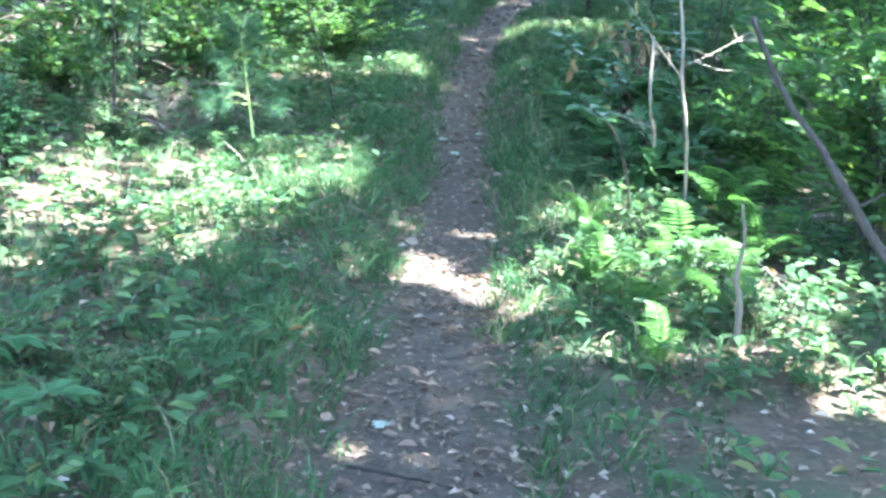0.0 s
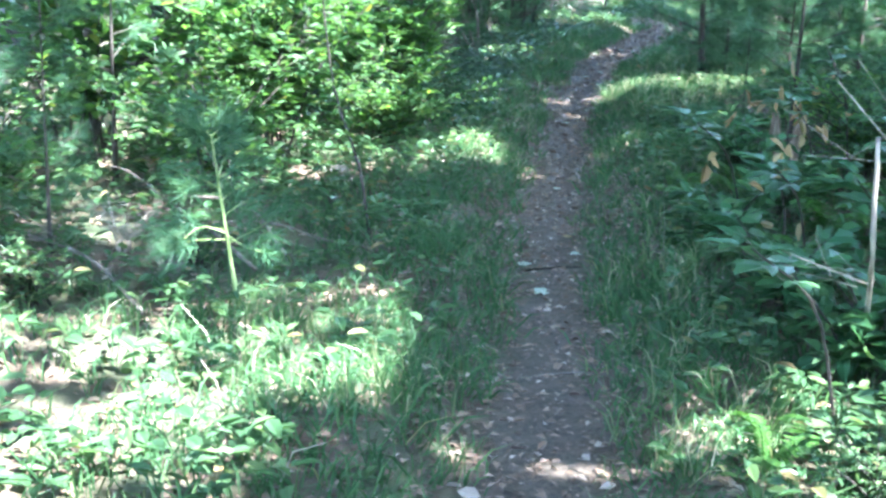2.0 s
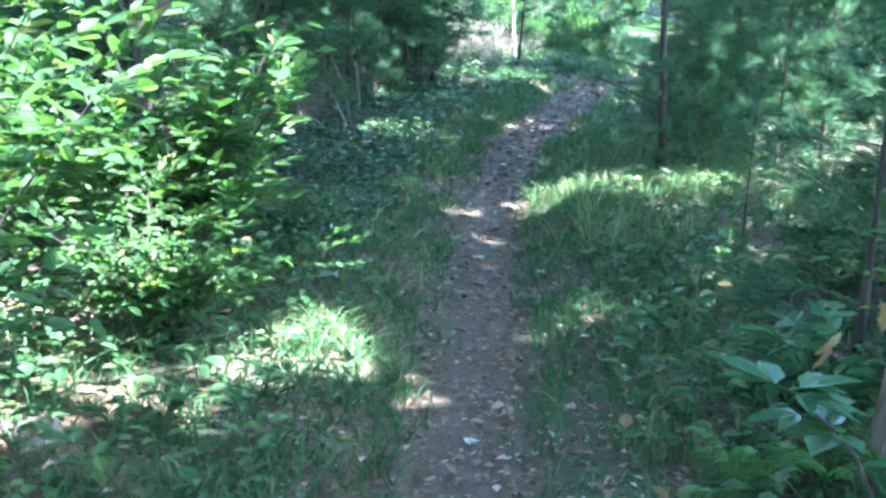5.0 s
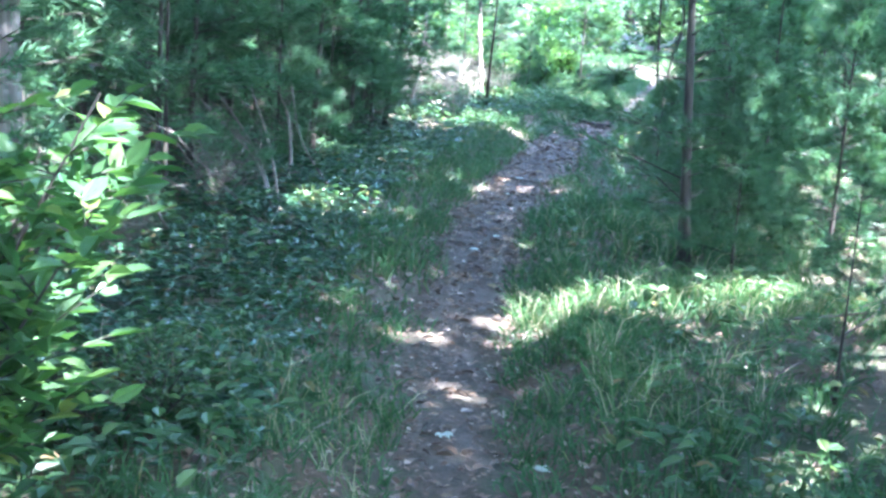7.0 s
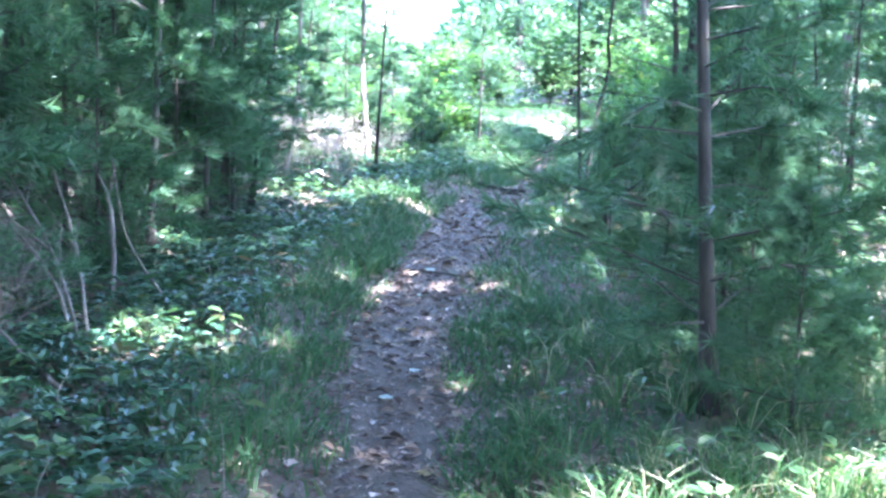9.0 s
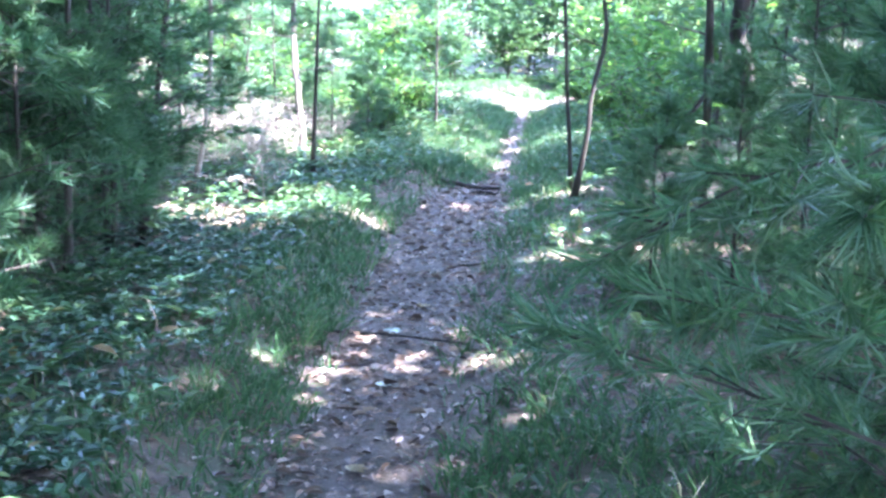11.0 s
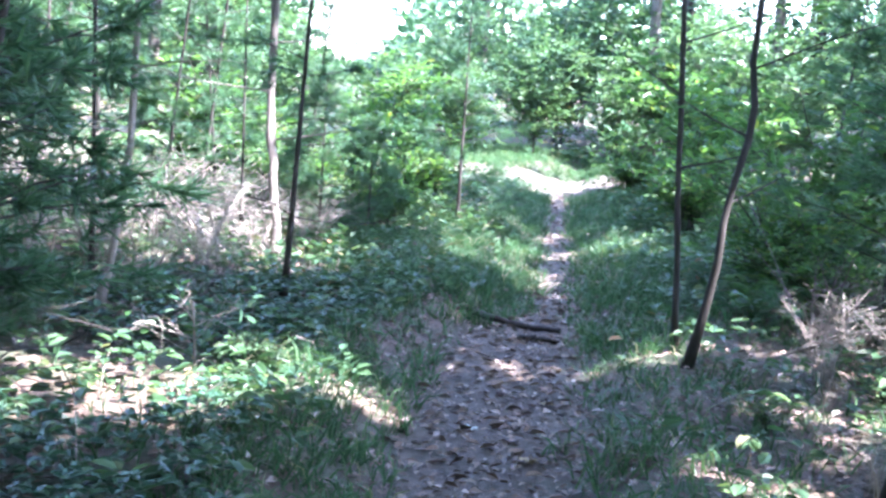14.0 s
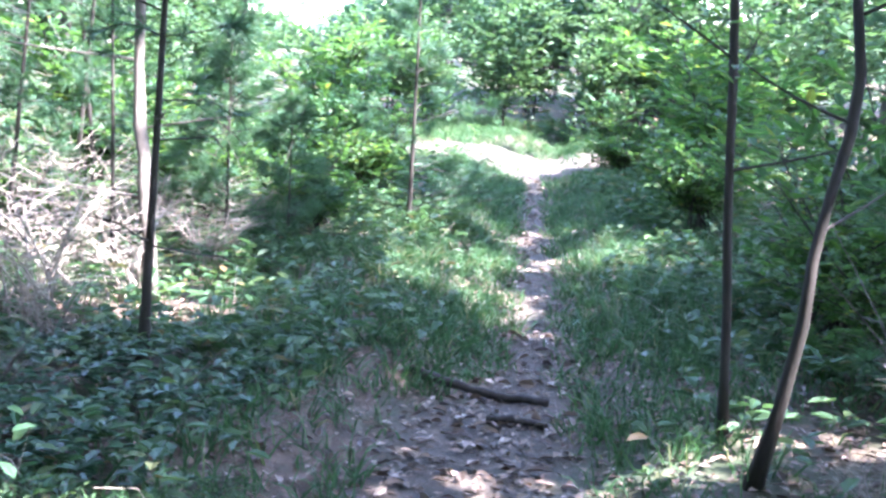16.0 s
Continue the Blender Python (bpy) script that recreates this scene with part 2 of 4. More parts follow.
def make_ground():
    def lines(a, b, step, reach):
        mid = np.arange(a, b + step / 2, step)
        out = step * np.cumsum(1.35 ** np.arange(1, 26))
        out = out[out < reach]
        return np.concatenate([(a - out)[::-1], mid, b + out])
    xs, ys = lines(-5, 5, .1, 400), lines(0, 34, .1, 400)
    X, Y = np.meshgrid(xs, ys)
    Z = land(X, Y)
    v = np.stack([X, Y, Z], -1).reshape(-1, 3)
    nx = len(xs)
    i = (np.arange(len(ys) - 1)[:, None] * nx + np.arange(nx - 1)[None]).reshape(-1)
    me = bpy.data.meshes.new("ground")
    me.from_pydata(v.tolist(), [], np.stack([i, i + 1, i + nx + 1, i + nx], 1).tolist())
    me.materials.append(M_GROUND)
    me.polygons.foreach_set("use_smooth", [True] * len(me.polygons))
    off = np.abs(X - trail_x(Y)) - trail_half(Y) + .08 * wobble(X * 3, Y * 3) + .06 * wobble(X * 9, Y * 8)
    mask = np.clip(.5 - off / .26, 0, 1) * np.clip((33.5 - Y) / 2, 0, 1)
    mask = np.maximum(mask, np.clip(2.2 - 1.6 * np.hypot((X - .95) / 1.15, (Y - 31.9) / 1.1), 0, 1))
    at = me.attributes.new("trail", "FLOAT", "POINT")
    at.data.foreach_set("value", mask.reshape(-1))
    tagged(new("ground", me), "forest floor of leaf litter with a worn earth trail", "ground", kind="structure")


make_ground()


# ---- sun flecks: holes cut in the added canopy so sun lands on chosen spots ----
CUT_GAPS = []


def cut_gap(x, y, rx, ry, keep=0.0):
    CUT_GAPS.append((x, y, rx, ry, keep))


for spot in (
        # the start: earth, tufts and the sunny bank
        (-.6, 5.4, .3, .28), (-.62, 6.15, .22, .25, .2), (-1.39, 6.32, .34, .24), (-1.95, 6.75, .95, .7, .3), (-3.3, 8.2, .8, .8, .3), (-2.4, 5.9, .5, .45, .15), (-1.9, 5.3, .5, .4, .4), (-1.4, 7.1, .3, .25, .2), (-2.55, 6.85, .6, .5, .25),
        (-2.5, 6.3, .5, .35, .2), (-2.7, 5.85, .3, .3, .3), (.78, 4.5, .32, .26), (1.1, 4.2, .32, .3), (0, 5.4, .4, .35, .25), (-.15, 4.75, .2, .18, .2),
        (.12, 4.4, .3, .2, .25), (.5, 5.5, .7, .7, .1), (.2, 6.5, .6, .4, .15), (-2.1, 3.3, .3, .4, .3), (-.5, 3.45, .3, .12, .2),
        # the shrubs beside the trail
        (-2.3, 9.75, .24, .2), (-1.58, 10.75, .32, .32, .05), (-3.2, 10.7, 1.15, 1.9, .4), (-2.95, 9.2, .7, .75, .2), (-2.85, 12.4, .45, .4, .2),
        (-1.09, 13.3, .22, .14, .2), (-.5, 11.6, .35, .3, .5), (.9, 8.2, .4, .6, .3),
        # by the white pine
        (-1.12, 14.1, .28, .13), (-.85, 14.45, .35, .2), (-.2, 14.5, .55, .22), (.35, 14.8, .5, .28, .2), (.05, 13.65, .2, .2, .3), (-1.86, 14.1, .28, .12),
        (.45, 12.85, .6, .45), (1.05, 14.9, .75, 1.2, .25), (.55, 16.4, .6, .9, .4), (2.2, 17.0, 1.5, 3.0, .1), (3.2, 20, 1.4, 3.0, .3), (-2.22, 16.4, .38, .28), (-.96, 16.2, .15, .1, .1), (-.15, 16.4, .4, .2), (-.97, 18.5, .15, .14, .3), (-2.7, 18.6, .25, .12),
        # leaf litter further on
        (-1.85, 21.62, .9, .38), (-1.55, 21.88, .3, .16), (-.05, 20.22, .45, .13), (.3, 20.44, .65, .34), (.5, 21.1, .35, .2, .1), (.75, 21.6, .5, .35, .1), (.95, 22.3, .4, .3, .1), (-2.3, 21.3, .4, .3, .15), (-2.35, 20.8, .25, .14),
        (-1.13, 20.5, .2, .07, .2), (-.52, 22.74, .45, .07), (.05, 22.6, .3, .12), (.6, 22.85, .45, .25), (-.44, 22.37, .2, .06), (-.31, 20.9, .3, .08),
        # sunlit brush, grass and the clearing
        (-2.3, 24.6, .9, .3), (-1.5, 24.38, .35, .1), (-3.0, 26.5, 1.7, 2.1, .5), (-1.5, 27.5, 1.2, 1.5, .25), (-.18, 26.05, .3, .12), (-.35, 25.5, .5, .9, .14),
        (.2, 25.6, .22, .07), (.33, 26.4, .22, .07), (.25, 25.05, .2, .05, .2), (.78, 26.4, .4, .9, .16), (.1, 27.6, .6, .4, .4), (1.2, 32.0, 2.6, 1.5),
        (3.8, 24, 1.5, 3.5, .25), (0, 41, 15, 7.5, .5)):
    cut_gap(*spot)


def sunlit(c):
    """For points c: the share of leaves to keep, by where their shadow falls."""
    k = np.ones(len(c))
    g = c - np.outer(c[:, 2] + .12, np.array(TO_SUN) / TO_SUN.z)
    for x, y, rx, ry, keep in CUT_GAPS:
        a = np.arctan2(g[:, 1] - y, g[:, 0] - x)
        r = np.hypot((g[:, 0] - x) / (rx + .05), (g[:, 1] - y) / (ry + .05))
        edge = 1 + .22 * np.sin(3 * a + x * 7) + .15 * np.sin(5 * a + y * 5)
        k = np.where(r < edge, np.minimum(k, .5 * keep), k)
    return k


def tall_tree(x, y, h, r, spread, base, mat, label, leaf_n, trunk_bend=.15):
    """A tall broadleaf tree; leaves that would shade the chosen sun flecks are dropped."""
    rng = np.random.default_rng(int(abs(x * 731 + y * 97) * 10))
    x0, y0, z0 = on_land(x, y, -.05)
    t = thing("tree", (x0, y0, z0), label, "tree", "tall trees of the wood")
    b = rng.uniform(-trunk_bend, trunk_bend, (3, 2))
    line = curve_through([(0, 0, 0), (b[0, 0], b[0, 1], h * .3), (b[1, 0], b[1, 1], h * .6), (b[2, 0], b[2, 1], h)], 14)
    g = Geo()
    tube(g, line, np.linspace(r, r * .25, 14) * (1 + .5 * np.exp(-np.arange(14) * 1.5)), 10, .07)
    part("trunk", g, mat, t, smooth=True)
    limbs, lv = Geo(), Geo()
    tips = []
    for i in range(40):
        if len(tips) >= 140:
            break
        z = rng.uniform(base * 1.02, h * .95)
        a, l = rng.uniform(0, 2 * np.pi), spread * rng.uniform(.55, 1) * (1 - .4 * (z - base) / (h - base))
        p0 = np.array([np.interp(z, line[:, 2], line[:, 0]), np.interp(z, line[:, 2], line[:, 1]), z])
        p2 = p0 + [l * np.cos(a), l * np.sin(a), l * rng.uniform(.1, .45)]
        pts = curve_through([p0, (p0 + p2) / 2 + [0, 0, .15 * l], p2], 6)
        if sunlit(pts[2:] + [x0, y0, z0]).min() < .05:
            continue
        tube(limbs, pts, np.linspace(r * .3, .012, 6), 5)
        tips += [pts[k] + rng.normal(0, .35, 3) for k in (2, 3, 4, 5, 5) for _ in range(2)]
    part("branchwork", limbs, mat, t)["kind"] = "stuff"
    tips = np.array(tips)
    c = tips[rng.integers(0, len(tips), leaf_n)] + rng.normal(0, 1, (leaf_n, 3)) * [.62, .62, .38]
    wpos = c + [x0, y0, z0]
    c = c[rng.random(leaf_n) < sunlit(wpos)]
    d = rng.normal(0, 1, c.shape) * [1, 1, .4]
    up = rng.normal(0, .45, c.shape) + [0, 0, 1]
    leaves(lv, c, d, up, rng.uniform(.22, .34, len(c)), rng.uniform(.16, .25, len(c)), "kite")
    part("crown", lv, M_CANOPY, t)["kind"] = "stuff"
    return t


# Crowns out of view, placed overhead to shade the trail and the undergrowth.
def add_shade_canopy():
    dark, grey = "tall forest tree with dark furrowed bark and an added unseen crown that shades the trail", "tall forest tree with smooth grey bark and an added unseen crown that shades the trail"
    for x, y in ((3.6, 1), (6.5, 3.2), (3.4, 6.2), (7.2, 8), (3.9, 10.8), (6.8, 13), (3.6, 16.2), (7.0, 18.2), (4.0, 21.2), (7.4, 23.6), (4.6, 26.6),
                 (-4.6, 2.2), (-6.2, 7.5), (-3.58, 14.5), (-6.6, 19), (-5.4, 25), (-4.3, 4.8), (-4.1, 10.3), (-4.5, 16.3), (-4.3, 21.8), (2.6, -2.5), (6.5, -3), (4.5, -6), (9, -7), (10.5, -1)):
        near = x > 2
        tall_tree(x, y, RNG.uniform(9, 11.5), RNG.uniform(.09, .15), RNG.uniform(2.6, 3.4) + (.8 if x < 5 else 0) + (.8 if x < 0 else 0), 5.2, M_BARK if RNG.random() < .6 else M_GREY,
                  dark if RNG.random() < .6 else grey, ((7600 if x < 5 else 3800) if y < 23 else 3600) if near else 8200)


add_shade_canopy()


# ---- pines ----
def pine_geo(h, spread, r, first, whorls, per, bend=(0, 0), density=1.0, dead=0.0, fine=26):
    """Trunk, bare and live branches and needles of a young white pine; dead: height below which branches are bare."""
    line = curve_through([(0, 0, 0), (bend[0] * .35, bend[1] * .35, h * .35), (bend[0], bend[1], h)], 12)
    tr, br, nd = Geo(), Geo(), Geo()
    tube(tr, line, np.linspace(r, r * .2, 12) * (1 + .5 * np.exp(-np.arange(12) * 1.6)), 9, .06)
    P, D = [], []
    for z in np.linspace(first, h * .97, whorls):
        top = (z - first) / (h - first + 1e-6)
        for i in range(per):
            a = RNG.uniform(0, 2 * np.pi)
            zz = min(h * .99, max(.1, z + RNG.normal(0, .06)))
            l = spread * (1 - .75 * top) * RNG.uniform(.55, 1.05)
            p0 = np.array([np.interp(zz, line[:, 2], line[:, 0]), np.interp(zz, line[:, 2], line[:, 1]), zz])
            dr = np.array([np.cos(a), np.sin(a), 0])
            rise = RNG.uniform(-.05, .3) + .4 * top
            pts = curve_through([p0, p0 + dr * l * .5 + [0, 0, l * rise * .6], p0 + dr * l + [0, 0, l * (rise + RNG.uniform(-.25, .1))]], 6)
            bare = zz < dead
            tube(br, pts[[0, 2, 3, 5]], np.linspace(r * .12 + .002, .0015, 6)[[0, 2, 3, 5]], 3)
            if bare:
                for k in range(2):
                    q = pts[3] + (pts[4] - pts[3]) * k
                    e = unit(dr + RNG.normal(0, .6, 3)) * l * .3
                    tube(br, [q, q + e * .6, q + e + [0, 0, .03]], [.003, .002, .001], 3)
                continue
            side = np.array([-dr[1], dr[0], 0])
            ax = unit(pts[-1] - pts[2])
            for k in range(max(3, int(9 * density * (l / .6) ** .7))):
                u = RNG.uniform(.3, 1)
                q = np.array([np.interp(u, np.linspace(0, 1, 6), pts[:, m]) for m in range(3)])
                off = RNG.uniform(-1, 1) * .42 * l * (1.15 - u)
                q2 = q + side * off + ax * abs(off) * .7 + [0, 0, RNG.normal(0, .03)]
                P.append(q2)
                D.append(unit(ax + side * np.sign(off) * .5 + [0, 0, RNG.uniform(-.1, .4)]))
                if abs(off) > .08:
                    tube(br, [q, q2], [.003, .0015], 3)
            P.append(pts[-1])
            D.append(ax)
    if P:
        P, D = np.array(P), np.array(D)
        n = fine
        p = np.repeat(P, n, 0) - np.repeat(D, n, 0) * RNG.uniform(0, .07, (len(P) * n, 1))
        d = np.repeat(D, n, 0) * .75 + RNG.normal(0, .45, p.shape)
        leaves(nd, p, d, RNG.normal(0, 1, p.shape), RNG.uniform(.075, .125, len(p)), .16 / fine, "needle")
    return tr, br, nd


PINES = []


def pine(x, y, label, size=1.0, turn=0.0, tilt=0.0, form=None, stem=None, **kw):
    at = on_land(x, y, -.03)
    m = pose(*at, tilt, 0, turn) @ Matrix.Scale(size, 4)
    if form is not None:
        return tagged(copy_thing(PINES[form], m), label)
    e = thing("pine_tree", at, label, "pine tree", "young pines")
    e.matrix_basis = m
    tr, br, nd = pine_geo(**kw)
    part("trunk", tr, stem or M_BARK, e, smooth=True)
    part("branchwork", br, stem or M_BARK, e)["kind"] = "stuff"
    part("foliage", nd, M_NEEDLE, e, "long soft blue-green needles")["kind"] = "stuff"
    PINES.append(e)
    return e


DENSE = "young white pine with dense blue-green needles"
THIN = "slender pine sapling with bare lower branches"
# by the trail, with the leaning trunk
pine(-.08, 15.58, "white pine with a dark trunk and soft drooping needles", h=4.6, spread=.85, r=.033, first=.4, whorls=13, per=5, bend=(-.28, .5), density=1.1, dead=.3)
pine(1.15, 13.7, DENSE, h=2.2, spread=.75, r=.022, first=.2, whorls=7, per=5)
pine(-2.75, 18.5, THIN, h=4.2, spread=.95, r=.026, first=.25, whorls=12, per=4, bend=(.15, .1), dead=.5, fine=15)
pine(-2.42, 20.4, "slender leaning pine sapling with dark bark", h=4.0, spread=.8, r=.024, first=.4, whorls=10, per=4, bend=(.5, .2), dead=.65)
pine(-1.6, 23.5, "thin dark pine sapling with sparse branches", h=3.2, spread=.5, r=.02, first=.5, whorls=8, per=3, bend=(.12, .1), density=.7, dead=.9)
pine(-1.9, 7.03, "young pine with a pale green leaning stem", stem=M_STEM, h=.74, spread=.36, r=.013, first=.28, whorls=4, per=4, bend=(-.09, -.06), density=.75, fine=40)
pine(.2, 16.6, "bushy young pine with soft long needles", h=1.5, spread=.62, r=.018, first=.12, whorls=8, per=7, density=1.1, fine=30)
for x, y, form, size, turn, label in (
        (-3.4, 17.3, 2, 1.0, 40, THIN), (-4.3, 18.4, 2, 1.1, 160, THIN), (-3.7, 19.7, 0, .9, 100, DENSE), (-4.6, 16.2, 2, 1.05, 250, THIN),
        (-3.2, 21.2, 3, 1.0, 200, THIN), (-4.2, 21.6, 0, .95, 30, DENSE), (-2.95, 22.6, 2, 1.0, 300, THIN), (-3.9, 23.8, 2, 1.1, 75, THIN), (-5.2, 20.0, 0, 1.1, 310, DENSE),
        (-5.4, 17.4, 2, 1.2, 20, THIN), (-4.9, 14.6, 0, 1.0, 190, DENSE), (-3.9, 15.2, 2, .9, 120, THIN), (-2.6, 19.5, 2, .85, 15, THIN), (-5.9, 22.6, 0, 1.2, 250, DENSE),
        (-.42, 26.9, 1, .9, 10, DENSE), (-1.75, 28.6, 0, .6, 210, DENSE), (-3.6, 26.4, 2, .9, 45, THIN), (-3.6, 28.5, 0, 1.0, 140, DENSE),
        (.55, 17.0, 1, .8, 60, DENSE), (1.0, 12.3, 1, 1.05, 200, DENSE),
        (1.9, 20.5, 0, .55, 15, DENSE), (2.9, 22.8, 0, .65, 120, DENSE), (1.55, 23.2, 1, 1.0, 75, DENSE),
        (3.1, 19.2, 2, .65, 220, THIN), (.48, 11.3, 1, .98, 20, DENSE), (1.5, 9.4, 1, .9, 150, DENSE), (1.55, 5.3, 1, .75, 330, DENSE), (2.2, 26.0, 0, .6, 260, DENSE),
        (-2.95, 7.5, 1, .55, 110, DENSE), (-3.3, 8.9, 1, .8, 40, DENSE), (3.6, 25.2, 2, .8, 10, THIN)):
    pine(x, y, label, size, turn, form=form)
for x, y, form, size, turn in ((-3.0, 19.0, 0, .62, 10), (-3.3, 20.3, 0, .7, 80), (-2.9, 17.9, 1, .8, 140), (-3.6, 18.3, 0, .75, 200), (-4.2, 19.6, 1, 1.2, 300), (-3.6, 22.0, 0, .7, 45), (-3.3, 16.4, 1, .9, 20),
                               (-4.0, 17.0, 0, .8, 75), (-4.8, 18.8, 1, 1.2, 160), (-4.4, 15.4, 1, 1.1, 240), (-3.5, 14.3, 1, .85, 330), (-4.6, 13.3, 0, .8, 12), (-4.9, 22.0, 1, 1.3, 190),
                               (1.1, 13.2, 1, .9, 140), (.25, 13.3, 1, .4, 70), (.8, 16.0, 6, 1.0, 310), (.02, 18.8, 6, .55, 140), (.2, 19.35, 6, .6, 40), (.38, 18.8, 6, .75, 250), (.45, 17.2, 6, .9, 150), (1.3, 16.9, 6, 1.0, 200),
                               (.85, 12.5, 6, 1.05, 280), (1.3, 12.8, 6, 1.1, 30), (.95, 19.2, 6, 1.0, 100), (.14, 15.32, 6, .6, 220), (.15, 16.0, 6, .7, 330), (-2.55, 20.25, 0, .62, 140), (-2.8, 21.5, 0, .6, 250), (-3.2, 22.5, 0, .68, 30), (-2.75, 19.3, 6, 1.2, 10), (-3.1, 18.0, 6, 1.3, 80), (-3.4, 20.9, 6, 1.4, 200), (-2.65, 23.7, 4, .9, 80), (-2.45, 26.5, 3, .8, 300), 
                               (-3.4, 23.5, 0, .6, 70), (-2.0, 25.3, 4, .75, 80), (-1.5, 26.0, 6, .8, 190), (-2.6, 25.6, 3, .7, 300), (-1.15, 25.7, 6, .6, 20), (-2.3, 26.6, 3, .75, 120)):
    pine(x, y, DENSE, size, turn, form=form)


pine(-3.5, 16.9, "shaded pine with soft hazy needles and dead lower twigs", h=3.4, spread=1.05, r=.024, first=.35, whorls=12, per=6, density=1.25, dead=.6, fine=11)
for x, y, size, turn in ((-3.2, 19.2, .9, 50), (-4.2, 18.1, 1.1, 120), (-3.9, 15.6, 1.0, 200), (-4.9, 16.8, 1.2, 290), (-2.95, 20.4, .8, 330), (-3.6, 20.9, 1.0, 15), (-4.6, 20.2, 1.2, 80), (-2.75, 20.0, .62, 160), (-2.5, 20.15, .82, 35), (-2.7, 20.95, .9, 210), (.75, 19.0, .62, 180), (-2.95, 21.5, .7, 100), (.98, 20.65, .55, 70),
                         (-3.1, 22.1, .75, 240), (-3.5, 13.9, .9, 310), (-4.4, 12.6, 1.1, 100), (-5.6, 18.6, 1.3, 30), (-5.3, 14.5, 1.2, 70), 
                         (.95, 9.9, .45, 250), (2.3, 21.2, .8, 20), (2.4, 24.2, .9, 200)):
    pine(x, y, "shaded pine with soft hazy needles and dead lower twigs", size, turn, form=7)


# ---- single stems ----
def stem_tree(name, ctrl, r0, r1, mat, label, category, sides=8, twigs=(), leaf=0, leaf_mat=None, leaf_len=.07):
    """A thin tree through the control points, with bare twigs and, where given, leaves at their ends."""
    c = np.array(ctrl, float)
    t = thing(name, tuple(c[0]), label, category)
    g = Geo()
    line = curve_through(c - c[0], 12)
    line[1:-1] += RNG.normal(0, r0 * .22, (10, 3))
    tube(g, line, np.linspace(r0, r1, 12) * (1 + .45 * np.exp(-np.arange(12) * 1.7)) * RNG.uniform(.85, 1.18, 12), sides, .16)
    part("trunk", g, mat, t, smooth=True)
    for z, a, l, rise in twigs:
        b = Geo()
        p = np.array([np.interp(z, line[:, 2], line[:, m]) for m in range(3)])
        d = np.array([np.cos(radians(a)), np.sin(radians(a)), rise])
        pts = curve_through([p, p + d * l * .5 + RNG.normal(0, .02 * l, 3), p + d * l], 6)
        tube(b, pts, np.linspace(min(.007, r1 * .6), .0015, 6), 5)
        for _ in range(6):
            q = pts[RNG.integers(1, 6)]
            tube(b, [q, q + RNG.normal(0, .16 * l, 3) + d * l * .1, q + RNG.normal(0, .22 * l, 3) + d * l * .25], [.0018, .0013, .0008], 3)
        br = part("branch", b, mat, t)
        br["kind"] = "stuff"
        if leaf:
            lv = Geo()
            q = pts[RNG.integers(2, 6, leaf)] + RNG.normal(0, .1 * l + .03, (leaf, 3))
            leaves(lv, q, RNG.normal(0, 1, q.shape) * [1, 1, .4] + d * .6, RNG.normal(0, .4, q.shape) + [0, 0, 1], RNG.uniform(.7, 1.2, leaf) * leaf_len, RNG.uniform(.35, .5, leaf) * leaf_len)
            part("foliage", lv, leaf_mat, br)["kind"] = "stuff"
    return t


def G(x, y, dz=-.03):
    return on_land(x, y, dz)


stem_tree("sapling", [G(.36, 22.87), (.32, 22.87, .6), (.28, 22.9, 1.3), (.27, 22.95, 2.2), (.3, 23.0, 4.2)], .017, .01, M_BARK,
          "slim straight tree with dark bark beside the trail", "tree", twigs=[(1.25, 200, .35, .5), (1.5, 20, .7, .4), (.9, 330, .4, .3), (1.9, 100, .8, .3), (2.4, 240, .9, .3)], leaf=14, leaf_mat=M_LEAF)
stem_tree("sapling", [G(.3, 22.42), (.38, 22.36, .45), (.41, 22.36, .8), (.5, 22.42, 1.12), (.49, 22.47, 1.5), (.6, 22.6, 2.6), (.7, 22.7, 4.2)], .019, .01, M_BARK,
          "crooked tree with dark bark leaning over the trail edge", "tree", twigs=[(.8, 30, .5, .4), (1.1, 180, .4, .5), (1.4, 330, .7, .4), (2.0, 60, .9, .3), (2.6, 160, 1.0, .3)], leaf=16, leaf_mat=M_LEAF)
stem_tree("sapling", [G(.2, 20.15), (.15, 19.85, .35), (.27, 19.72, .63), (.5, 19.75, .9), (.75, 19.9, 1.3), (.9, 20.1, 2.4)], .017, .008, M_BARK,
          "bent sapling with dark bark arching away from the trail", "tree", twigs=[(.6, 20, .5, .4), (1.0, 340, .6, .3), (1.4, 60, .6, .3)], leaf=18, leaf_mat=M_LEAF)
stem_tree("tree", [G(1.15, 21.1), (1.0, 20.7, .6), (.78, 20.1, 1.0), (.7, 19.95, 1.3), (.75, 20.0, 2.2), (.9, 20.2, 4.5)], .05, .03, M_WET,
          "dark crooked tree trunk bent at head height", "tree", twigs=[(1.6, 200, .6, .2), (2.2, 30, .9, .3)], leaf=20, leaf_mat=M_LEAF)
stem_tree("tree", [G(.75, 20.6), (.72, 20.6, 1.2), (.66, 20.7, 2.4), (.62, 20.8, 4.5)], .025, .015, M_BARK,
          "slim forest tree with dark bark", "tree", twigs=[(1.2, 200, .5, .2), (1.8, 90, .8, .2), (2.3, 300, .9, .3)], leaf=16, leaf_mat=M_LEAF)
stem_tree("tree", [G(-1.72, 24.6), (-1.75, 24.6, .5), (-1.8, 24.75, 1.2), (-1.85, 24.9, 4)], .032, .02, M_GREY,
          "sunlit grey tree trunk among dead twigs", "tree", twigs=[(.5, 160, .7, .1), (.8, 350, .6, .2), (1.1, 200, .8, .1), (1.4, 30, .9, .1)])
